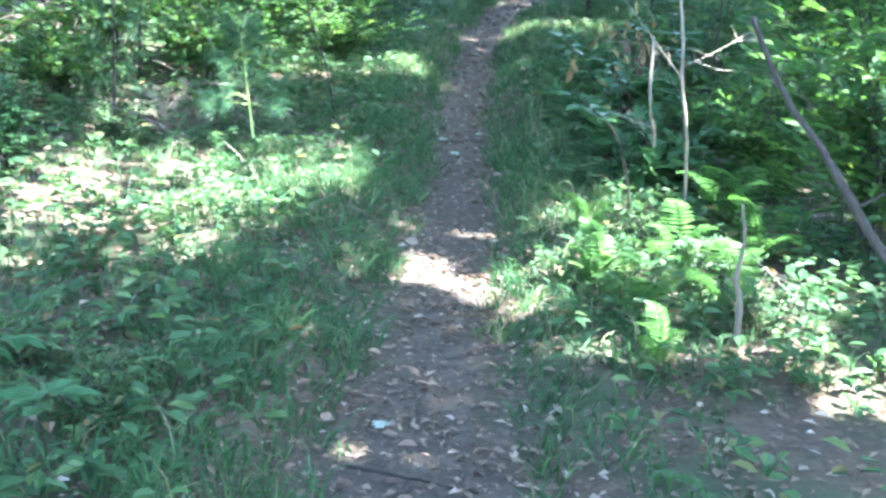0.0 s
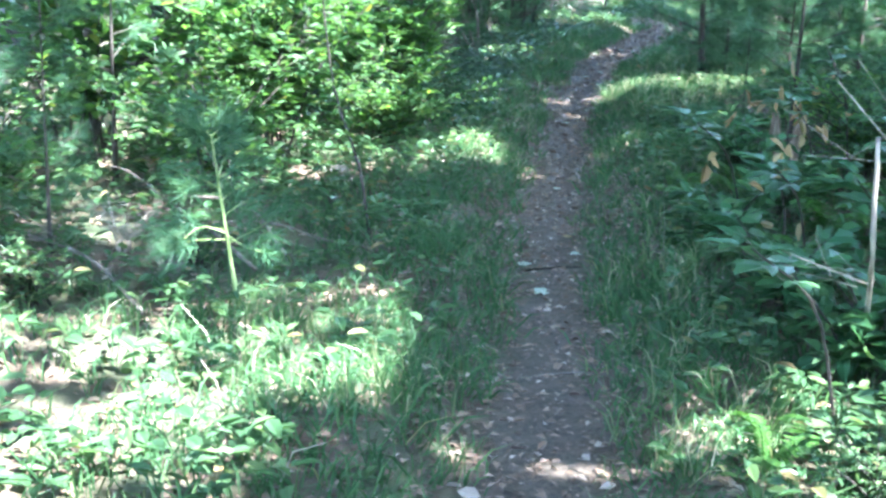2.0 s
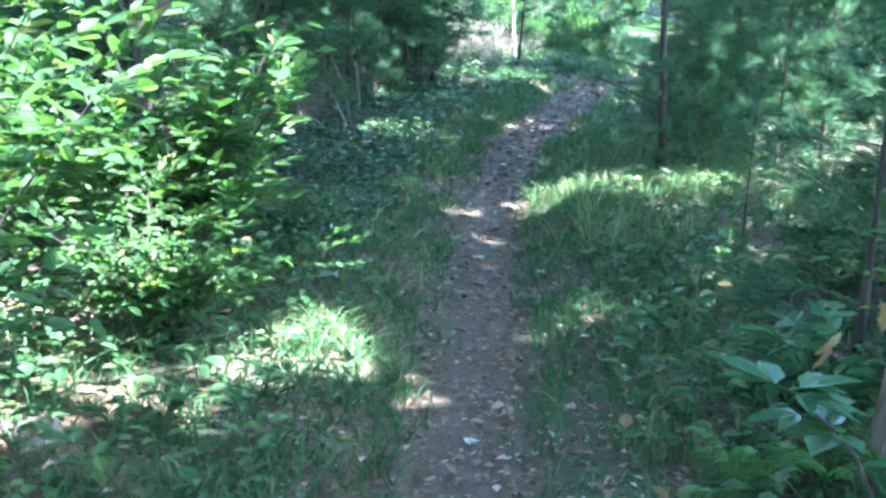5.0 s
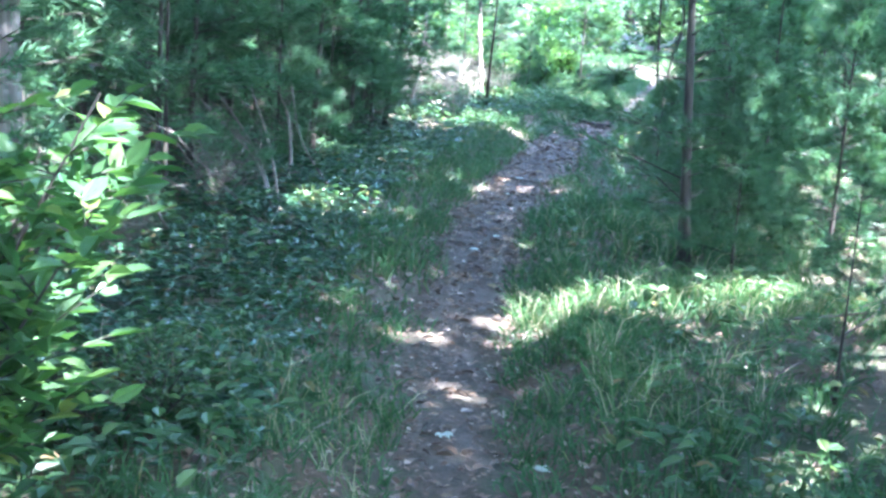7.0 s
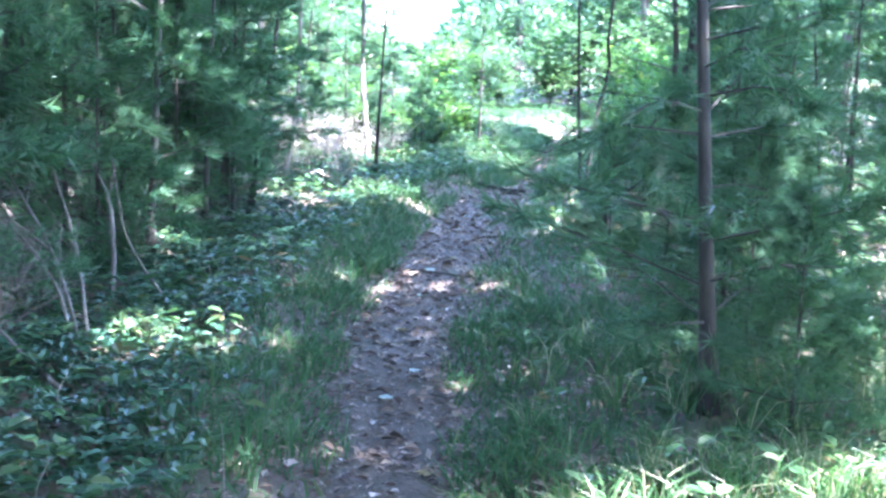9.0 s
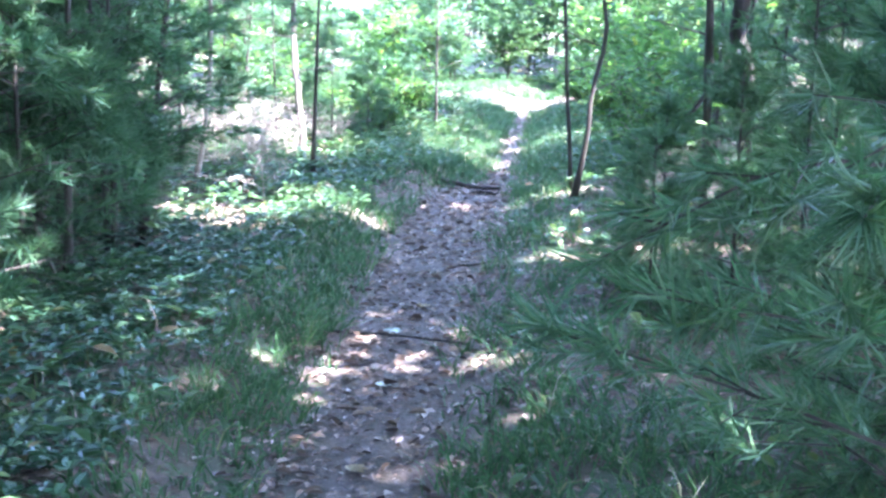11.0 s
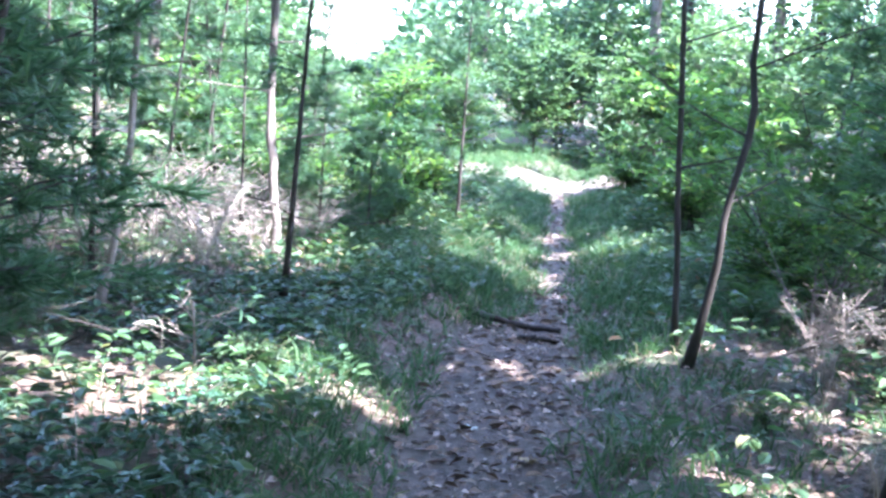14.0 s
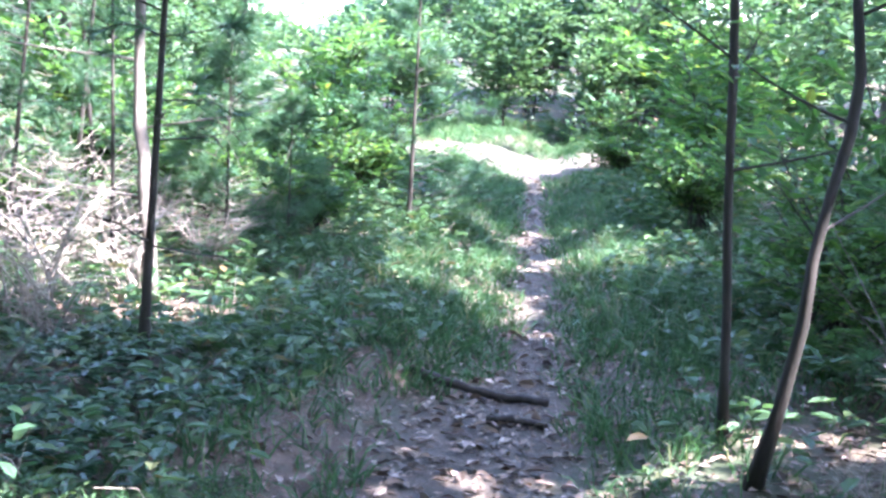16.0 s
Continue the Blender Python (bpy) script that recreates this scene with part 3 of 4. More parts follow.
stem_tree("tree", [G(-2.42, 22.73), (-2.34, 22.75, .5), (-2.3, 22.8, 1.2), (-2.3, 22.9, 3.5)], .022, .012, M_PALE,
          "pale grey sapling with peeling bark", "tree", twigs=[(.4, 160, .5, .1), (.6, 20, .5, .2), (.9, 220, .7, .1), (1.2, 320, .6, .1)])
stem_tree("sapling", [G(-1.68, 8.25), (-1.78, 8.4, .2), (-1.96, 8.62, .5), (-2.05, 8.7, .85), (-2.1, 8.75, 1.3)], .0075, .004, M_WET,
          "thin dark leaning sapling with yellow-green leaves", "sapling", twigs=[(.5, 120, .3, .4), (.7, 10, .3, .4), (.9, 250, .35, .4), (1.05, 80, .3, .4), (1.2, 190, .3, .3)], leaf=22, leaf_mat=M_LEAF)
stem_tree("dead_sapling", [G(.44, 6.95), (.38, 6.7, .25), (.32, 6.35, .5), (.3, 6.4, .83)], .0095, .006, M_PALE,
          "bare pale dead sapling with a snapped top", "dead sapling", twigs=[(.45, 165, .32, .25)])
stem_tree("dead_sapling", [G(.56, 6.3), (.5, 6.0, .35), (.42, 5.75, .7), (.39, 5.62, .93), (.33, 5.72, 1.25)], .0085, .005, M_PALE,
          "bare pale forked dead sapling", "dead sapling", twigs=[(.86, 135, .42, .75), (.92, 20, .3, .55)])
stem_tree("sapling", [G(.66, 4.57), (.64, 4.54, .08), (.61, 4.5, .18), (.62, 4.47, .33), (.59, 4.45, .48)], .013, .005, M_GREY,
          "short broken sapling with exposed roots", "sapling", twigs=[(.46, 325, .3, -.6), (.3, 200, .16, .5), (.02, 240, .2, -.15), (.02, 330, .24, -.1), (.03, 20, .2, -.1), (.02, 280, .18, -.12)])
stem_tree("sapling", [G(1.15, 3.0), (.98, 3.3, .4), (.8, 3.6, .68), (.62, 3.95, .92), (.5, 4.15, 1.15)], .015, .009, M_WET,
          "dark leaning sapling arching over the ferns", "sapling", twigs=[(.85, 30, .4, .4), (1.0, 110, .35, .4)], leaf=12, leaf_mat=M_LEAF)
stem_tree("small_dead_pine", [G(-1.855, 21.87), (-1.86, 21.86, .1), (-1.87, 21.84, .28)], .008, .004, M_PALE,
          "tiny dying pine with curled bare twigs", "dead pine", twigs=[(.05, 20, .22, .5), (.08, 170, .26, .5), (.14, 60, .2, .7), (.15, 220, .24, .4), (.2, 330, .18, .6), (.22, 120, .2, .5), (.25, 270, .15, .8)], leaf=6, leaf_mat=M_NEEDLE, leaf_len=.06)



# ---- shrubs and broad-leaved plants ----
def shrub_geo(h, r, stems, twigs, per, leaf_len, shape="oval", lean=.5):
    sts, lv = [], Geo()
    P, D = [], []
    for i in range(stems):
        st = Geo()
        sts.append(st)
        a = RNG.uniform(0, 2 * np.pi)
        hh, rr = h * RNG.uniform(.6, 1.05), r * RNG.uniform(.2, 1.0) * lean * 2
        p0 = RNG.normal(0, .06, 3) * [1, 1, 0]
        line = curve_through([p0, p0 + [rr * .3 * np.cos(a), rr * .3 * np.sin(a), hh * .5], p0 + [rr * np.cos(a), rr * np.sin(a), hh]], 8)
        tube(st, line, np.linspace(.009, .003, 8), 5)
        for k in range(twigs):
            u = RNG.uniform(.25, 1)
            q = np.array([np.interp(u, np.linspace(0, 1, 8), line[:, m]) for m in range(3)])
            b = RNG.uniform(0, 2 * np.pi)
            d = unit(np.array([np.cos(b), np.sin(b), RNG.uniform(-.1, .7)]))
            l = RNG.uniform(.12, .34) * r / .5
            e = q + d * l
            if k % 2 == 0 or r < 1:
                tube(st, [q, e], [.003, .0012], 3)
            for j in range(per):
                w = (j + .5) / per
                P.append(q + (e - q) * w)
                sgn = 1 if j % 2 else -1
                s = np.array([-d[1], d[0], 0])
                D.append(d * (.5 + .5 * w) + s * sgn * (1 - .6 * w) + RNG.normal(0, .25, 3))
    P, D = np.array(P).reshape(-1, 3), np.array(D).reshape(-1, 3)
    n = len(P)
    leaves(lv, P, D, RNG.normal(0, .35, P.shape) + [0, 0, 1], leaf_len * RNG.uniform(.7, 1.25, n), leaf_len * RNG.uniform(.42, .58, n), shape)
    return sts, lv


SHRUBS = {}


def shrub(kind, x, y, label, size=1.0, turn=0.0, mat=None, category="shrub", group="undergrowth shrubs"):
    m = pose(*on_land(x, y, -.02), 0, 0, turn) @ Matrix.Scale(size, 4)
    if kind in SHRUBS:
        return tagged(copy_thing(SHRUBS[kind], m), label)
    sts, lv = shrub_geo(*FORMS[kind][0])
    e = thing("shrub", (0, 0, 0), label, category, group)
    e.matrix_basis = m
    for st in sts:
        part("stem", st, M_BARK, e)
    part("foliage", lv, FORMS[kind][1], e)["kind"] = "stuff"
    SHRUBS[kind] = e
    return e


FORMS = {  # h, r, stems, twigs, leaves a twig, leaf length
    "bushy": ((1.2, .65, 11, 18, 9, .095), M_LEAF), "wide": ((.85, .8, 13, 16, 10, .075), M_LEAF),
    "upright": ((1.35, .35, 6, 18, 8, .085), M_BIGLEAF), "low": ((.45, .4, 9, 9, 8, .055), M_HERB),
    "broad": ((.55, .35, 5, 7, 6, .15), M_BIGLEAF), "wood": ((2.6, 1.3, 9, 26, 8, .15, "kite"), M_CANOPY)}
SUNNY = "leafy green shrub with small oval leaves in dappled sun"
for kind, x, y, size, turn, label in (
        ("bushy", -2.75, 9.9, 1.0, 0, SUNNY), ("bushy", -2.35, 11.3, .95, 80, SUNNY), ("bushy", -3.3, 11.2, 1.2, 150, SUNNY), ("wide", -2.7, 8.95, .95, 30, SUNNY),
        ("bushy", -3.8, 9.6, 1.25, 210, SUNNY), ("wide", -2.15, 10.6, .7, 120, SUNNY), ("wide", -3.3, 12.2, .6, 200, SUNNY),
        ("upright", -2.42, 12.15, .82, 0, "upright shrub with pale green leaves on thin stems"), ("low", -2.05, 12.4, .7, 40, "low green seedling with oval leaves"),
        ("wide", -3.4, 7.7, .9, 60, SUNNY), ("bushy", -4.2, 7.4, 1.2, 260, SUNNY), ("low", -2.3, 7.6, .8, 10, "low leafy shrub among dead twigs"), ("low", -2.7, 6.9, .9, 80, "low leafy shrub among dead twigs"),
        ("upright", -2.9, 5.9, .6, 90, "upright shrub with pale green leaves on thin stems"), ("low", -1.35, 3.3, .75, 0, "low plant with broad oval leaves"), ("low", -1.7, 3.6, .8, 120, "low plant with broad oval leaves"),
        ("broad", .2, 7.6, .8, 0, "seedling with large broad drooping leaves"), ("broad", .0, 8.7, .85, 75, "seedling with large broad drooping leaves"), ("broad", .35, 9.3, 1.0, 160, "seedling with large broad drooping leaves"),
        ("broad", .45, 6.9, 1.0, 220, "seedling with large broad drooping leaves"), ("broad", .1, 10.4, .9, 290, "seedling with large broad drooping leaves"), ("broad", .8, 8.2, 1.2, 30, "seedling with large broad drooping leaves"),
        ("wide", 1.1, 7.2, .9, 10, SUNNY), ("bushy", 1.5, 8.3, 1.1, 100, SUNNY), ("bushy", 1.4, 6.0, 1.0, 300, SUNNY), ("wide", 1.0, 10.4, .95, 70, SUNNY), ("bushy", 1.9, 11.2, 1.1, 180, SUNNY),
        ("low", .7, 5.2, .8, 50, SUNNY), ("low", .75, 4.7, .7, 90, SUNNY), ("low", .35, 5.9, .7, 0, SUNNY),
        ("wide", 1.3, 23.5, .7, 30, "thin shrub with scattered leaves and dry stalks"), ("bushy", 1.8, 21.8, .6, 140, SUNNY), ("wide", 1.3, 24.3, 1.0, 200, SUNNY), ("bushy", 1.9, 24.9, 1.1, 20, SUNNY),
        ("low", .35, 21.4, .45, 0, "small green seedling in leaf litter"), ("low", .75, 21.0, .5, 60, "small green seedling in leaf litter"), ("low", .95, 21.7, .6, 10, "small green seedling in leaf litter"),
        ("wide", -1.0, 26.4, .7, 50, SUNNY), ("upright", -1.2, 27.1, .8, 20, SUNNY), ("wide", -1.75, 27.0, .9, 140, SUNNY), ("upright", -.85, 27.9, .9, 200, SUNNY), ("low", -1.3, 25.3, .6, 10, SUNNY), ("wide", -2.6, 26.0, .6, 250, SUNNY), ("bushy", -2.6, 27.9, 1.0, 170, SUNNY), ("wide", -.65, 28.0, .9, 20, SUNNY), ("bushy", -.9, 29.5, .8, 70, SUNNY),
        ("wide", 1.6, 27.3, .9, 10, SUNNY), ("bushy", 2.0, 28.6, 1.1, 99, SUNNY), ("bushy", 2.6, 30.3, 1.2, 200, SUNNY), ("wide", 1.75, 30.4, .7, 250, "pale yellow-green bush at the end of the trail"),
        ("upright", 1.75, 31.0, .85, 30, "pale sunlit bush with yellowing leaves"), ("bushy", -.9, 32.2, 1.1, 15, SUNNY), ("wide", -.75, 31.0, .8, 95, SUNNY),
        ("low", -1.2, 22.0, .5, 0, "small green seedling in leaf litter"), ("low", -1.55, 21.8, .55, 70, "small sunlit seedlings in leaf litter"), ("low", -2.3, 16.4, .6, 30, "sunlit fern-like seedling clump")):
    shrub(kind, x, y, label, size, turn)

# woodland further off, on both sides and past the bend
def far_wood():
    spots = []
    r = random.Random(5)
    for _ in range(4000):
        x, y = r.uniform(-16, 20), r.uniform(9, 50)
        off = abs(x - float(trail_x(min(y, 33))))
        if y < 31 and (off < 3.3 or (x > 0 and off < 2.6)):
            continue
        if y >= 31 and math.hypot(x - 1.4, y - 32.6) < 2.6:
            continue
        if abs(x) > 3.5 + (y - 4) * .42:
            continue
        if all(math.hypot(x - a, y - b) > 1.55 for a, b in spots):
            spots.append((x, y))
    for i, (x, y) in enumerate(spots[:115]):
        if r.random() < (.85 if x < -2 and y < 26 else .35) and not (y > 28 and -3.5 < x < .8):
            pine(x, y, DENSE, r.uniform(.9, 1.4) * (.52 if 0 < x < 13 and y < 36 else 1), r.uniform(0, 360), form=2)
        else:
            shrub("wood", x, y, "tall green undergrowth shrub in the wood", r.uniform(.75, 1.3) * (.5 if -3 < x < .6 else .65 if 0 < x < 13 and y < 35 else 1), r.uniform(0, 360))
    for x, y, s in ((.3, 34.4, .45), (1.3, 35.0, .55), (2.4, 34.5, .6), (.2, 36.2, .55), (1.9, 36.6, .8), (3.2, 35.4, .75), (-1.0, 35.0, .5), (4.3, 34.4, .7), (-2.2, 33.6, .6), (3.9, 32.2, .7)):
        shrub("wood", x, y, "green bush closing the far side of the clearing", s, x * 77)


far_wood()


def skylight_hedge():
    """Thicket added on both sides and behind the start to block low sky light."""
    r = random.Random(21)
    for y in range(-10, 34, 4):
        for x in (-8.6, 10.2):
            shrub("wood", x + r.uniform(-.9, .9), y + r.uniform(-1, 1), "dense green thicket added to block sky light from around the wood", r.uniform(2.0, 2.7), r.uniform(0, 360))
    for x in (-5, -1.8, 1.4, 4.6):
        shrub("wood", x, -9.5 + r.uniform(-1, 1), "dense green thicket added to block sky light from around the wood", r.uniform(1.8, 2.4), r.uniform(0, 360))


def wood_trees():
    """Trees beyond the end of the trail, with trunks and crowns in full view."""
    r = random.Random(9)
    first = tall_tree(-6, 37, 9.5, .12, 3.0, 3.0, M_BARK, "forest tree with dark trunk and bright green crown", 3000)
    second = tall_tree(3.2, 36, 8.5, .1, 2.6, 2.2, M_GREY, "forest tree with grey trunk and bright green crown", 3000)
    for i in range(34):
        x, y = r.uniform(-20, 26), r.uniform(34, 62)
        src = r.choice((first, second))
        if -3.4 < x < 1.0:
            continue
        copy_thing(src, pose(*on_land(x, y, -.05), 0, 0, r.uniform(0, 360)) @ Matrix.Scale(r.uniform(.8, 1.25), 4))
    far = Geo()
    n = 26000
    a = RNG.uniform(-.75, .75, n)
    d = RNG.uniform(62, 74, n)
    x, y = d * np.sin(a), d * np.cos(a)
    z = np.abs(RNG.normal(0, 1, n)) * (2.4 + 1.2 * np.sin(a * 23) + .8 * np.sin(a * 51)) * (1 - .75 * np.exp(-((a + .02) / .035) ** 2)) + land(x, y)
    p = np.stack([x, y, z], 1)
    leaves(far, p, RNG.normal(0, 1, p.shape), RNG.normal(0, .6, p.shape) + [0, -.5, .8], RNG.uniform(.4, .8, n), RNG.uniform(.3, .5, n), "kite")
    stuff("far_woods", far, M_CANOPY, "distant sunlit green woods behind the trees", "woods")


wood_trees()
skylight_hedge()


def leaf_spray(x, y, tip, n, size, label):
    """A seedling whose thin stalk ends in a flat spray of large broad leaves."""
    b = np.array(on_land(x, y, -.02))
    t = thing("seedling", tuple(b), label, "seedling", "large-leaved seedlings")
    e = np.array(tip) - b
    line = curve_through([(0, 0, 0), e * [.35, .35, .65], e], 8)
    st = Geo()
    tube(st, line, np.linspace(.007, .003, 8), 5)
    part("stem", st, M_BARK, t)
    for k in range(n):
        a = 2 * math.pi * k / n + RNG.uniform(-.3, .3)
        q = line[-1 - (k % 3)]
        d = np.array([math.cos(a), math.sin(a), RNG.uniform(-.15, .2)])
        g = Geo()
        tube(g, [q, q + d * .03], [.0022, .0015], 3)
        L = size * RNG.uniform(.75, 1.15)
        for s, w in ((0, 1.0), (.75, .7), (-.75, .7)):
            c, sn = math.cos(s), math.sin(s)
            dd = np.array([d[0] * c - d[1] * sn, d[0] * sn + d[1] * c, d[2]])
            leaves(g, np.array([q + d * .03]), dd[None], np.array([[.1, .05, 1.]]), L * w, L * w * .5, "oval", .1)
        part("leaf", g, M_BIGLEAF, t)


LARGE = "seedling with a flat spray of large lobed leaves"
for x, y, tip, n, size in ((.1, 9.1, (-.22, 8.92, .5), 7, .17), (.3, 6.5, (-.05, 6.1, .54), 6, .15), (.35, 8.2, (.1, 7.75, .5), 7, .16), (.45, 7.0, (.22, 6.75, .36), 5, .15), (.5, 9.6, (.25, 9.2, .62), 7, .17),
                           (.6, 7.6, (.5, 7.3, .75), 7, .16), (.75, 10.2, (.5, 9.9, .8), 7, .18), (-1.7, 3.2, (-1.55, 3.1, .2), 5, .11), (-1.45, 2.95, (-1.3, 2.85, .16), 5, .12)):
    leaf_spray(x, y, tip, n, size, LARGE)


def dead_brush():
    forms = []
    for i in range(2):
        e = thing("dead_bush", (0, 0, -5), "tangle of bare grey dead twigs", "dead bush", "dead brush")
        for st in shrub_geo(.75, .55, 11, 13, 0, .05)[0]:
            part("stem", st, M_PALE if i else M_GREY, e)
        forms.append(e)
    spots = ((-2.05, 24.0, 1, .8), (-2.6, 24.3, 1, 1.0), (-2.9, 25.1, 1, 1.1), (-2.2, 25.3, 1, .9), (-3.2, 24.4, 1, 1.2), (-1.95, 26.0, 1, .8), (-1.5, 25.2, 1, .6), (-3.5, 25.9, 1, 1.2),
             (1.05, 22.4, 1, .6), (1.3, 21.8, 1, .7), (1.15, 23.0, 0, .7), (.95, 21.2, 1, .4), (-2.9, 16.2, 0, .8), (-3.1, 17.2, 0, .9), (-3.5, 15.6, 0, .9), (-2.8, 18.2, 0, .7),
             (-3.0, 14.9, 0, .6), (-2.3, 7.3, 0, .4), (-2.7, 7.7, 1, .45), (-3.3, 18.9, 0, 1.0), (-2.6, 21.3, 0, .7), (-3.0, 23.2, 1, .9), (-2.3, 23.4, 1, .7), (-1.8, 24.6, 1, .8), (-2.5, 25.0, 1, 1.1), (-1.45, 26.4, 1, .7), (-2.4, 26.4, 1, 1.0), (-2.0, 23.0, 0, .5),
             (1.0, 22.65, 1, .55), (1.25, 22.25, 1, .6), (.85, 22.1, 1, .45), (1.5, 22.8, 1, .7), (1.6, 21.4, 1, .7), (.7, 21.7, 0, .35), (.45, 20.65, 1, .35), (.72, 20.45, 1, .4), (.35, 21.05, 1, .32), (.55, 22.1, 1, .4), (-1.95, 23.7, 1, .6), (-2.7, 24.0, 1, .8), (-1.6, 25.6, 1, .6), (-2.2, 24.75, 1, .7), (-3.1, 25.6, 1, 1.0), (-1.25, 26.2, 1, .5))
    for i, (x, y, f, s) in enumerate(spots):
        m = pose(*on_land(x, y, -.02), 0, 0, i * 47) @ Matrix.Scale(s, 4)
        if forms[f].location.z < -4:
            forms[f].matrix_basis = m
        else:
            copy_thing(forms[f], m)


dead_brush()


# ---- ferns ----
def frond_geo(length, pairs):
    g = Geo()
    u = np.linspace(0, 1, 10)
    line = np.stack([u * length * .82, np.zeros(10), length * (.55 * np.sin(u * 2.2))], 1)
    tube(g, line, np.linspace(.0035, .001, 10), 4)
    w = np.linspace(.2, .99, pairs)
    p = np.stack([np.interp(w, u, line[:, k]) for k in range(3)], 1)
    ln = length * .26 * np.sin(np.pi * (w * .82 + .16)) + .01
    for s in (1, -1):
        d = np.tile([.45, s * 1., -.12], (pairs, 1)) + RNG.normal(0, .05, (pairs, 3))
        leaves(g, p, d, np.tile([0, 0, 1.], (pairs, 1)), ln, length * .62 / pairs * 1.5, "oval", .05)
    return g


def make_ferns():
    fronds = [frond_geo(l, 18).mesh("frond", M_FERN) for l in (.32, .38, .28)]
    r = random.Random(3)
    for x, y, s in ((.12, 5.2, .9), (.3, 4.8, .8), (.5, 5.6, 1.0), (.05, 6.1, .7), (.65, 5.0, 1.0), (.75, 6.4, 1.2), (.85, 5.7, 1.1), (.25, 8.0, .9), (-.2, 9.6, .8), (.55, 8.9, 1.0),
                    (.1, 9.9, .9), (.55, 10.0, 1.0), (.35, 4.3, .7), (1.0, 6.9, 1.2), (.95, 9.0, 1.1), (1.35, 21.3, .9), (1.5, 23.0, 1.1), (.95, 23.5, .9)):
        e = thing("fern", on_land(x, y, -.01), "green fern with arching feathery fronds", "fern", "ferns by the trail", r.uniform(0, 360), s)
        for k in range(6):
            f = new("frond", fronds[k % 3])
            f.parent = e
            f.matrix_basis = pose(0, 0, 0, r.uniform(-10, 10), r.uniform(-35, 5), k * 60 + r.uniform(-20, 20))


make_ferns()


# ---- fallen wood, stones and single leaves ----
def fallen(name, ctrl, r0, r1, mat, label, category="branch", side=0, sides=7, rough=.12):
    c = np.array(ctrl, float)
    c[:, 2] += land(c[:, 0], c[:, 1])
    t = thing(name, tuple(c[0]), label, category)
    g = Geo()
    line = curve_through(c - c[0], 14)
    line[1:-1] += RNG.normal(0, r0 * .14, (12, 3))
    tube(g, line, np.linspace(r0, r1, 14), sides, rough)
    part("stick" if r0 < .025 else "wood", g, mat, t, smooth=True)
    for _ in range(side):
        b = Geo()
        q = line[RNG.integers(4, 13)]
        d = unit(line[-1] - line[0]) * .6 + RNG.normal(0, .5, 3) * [1, 1, .7] + [0, 0, .25]
        l = RNG.uniform(.2, .6)
        tube(b, curve_through([q, q + d * l * .5, q + d * l + RNG.normal(0, .06, 3)], 5), np.linspace(r1 * .8, .002, 5), 4)
        part("twig", b, mat, t)
    return t


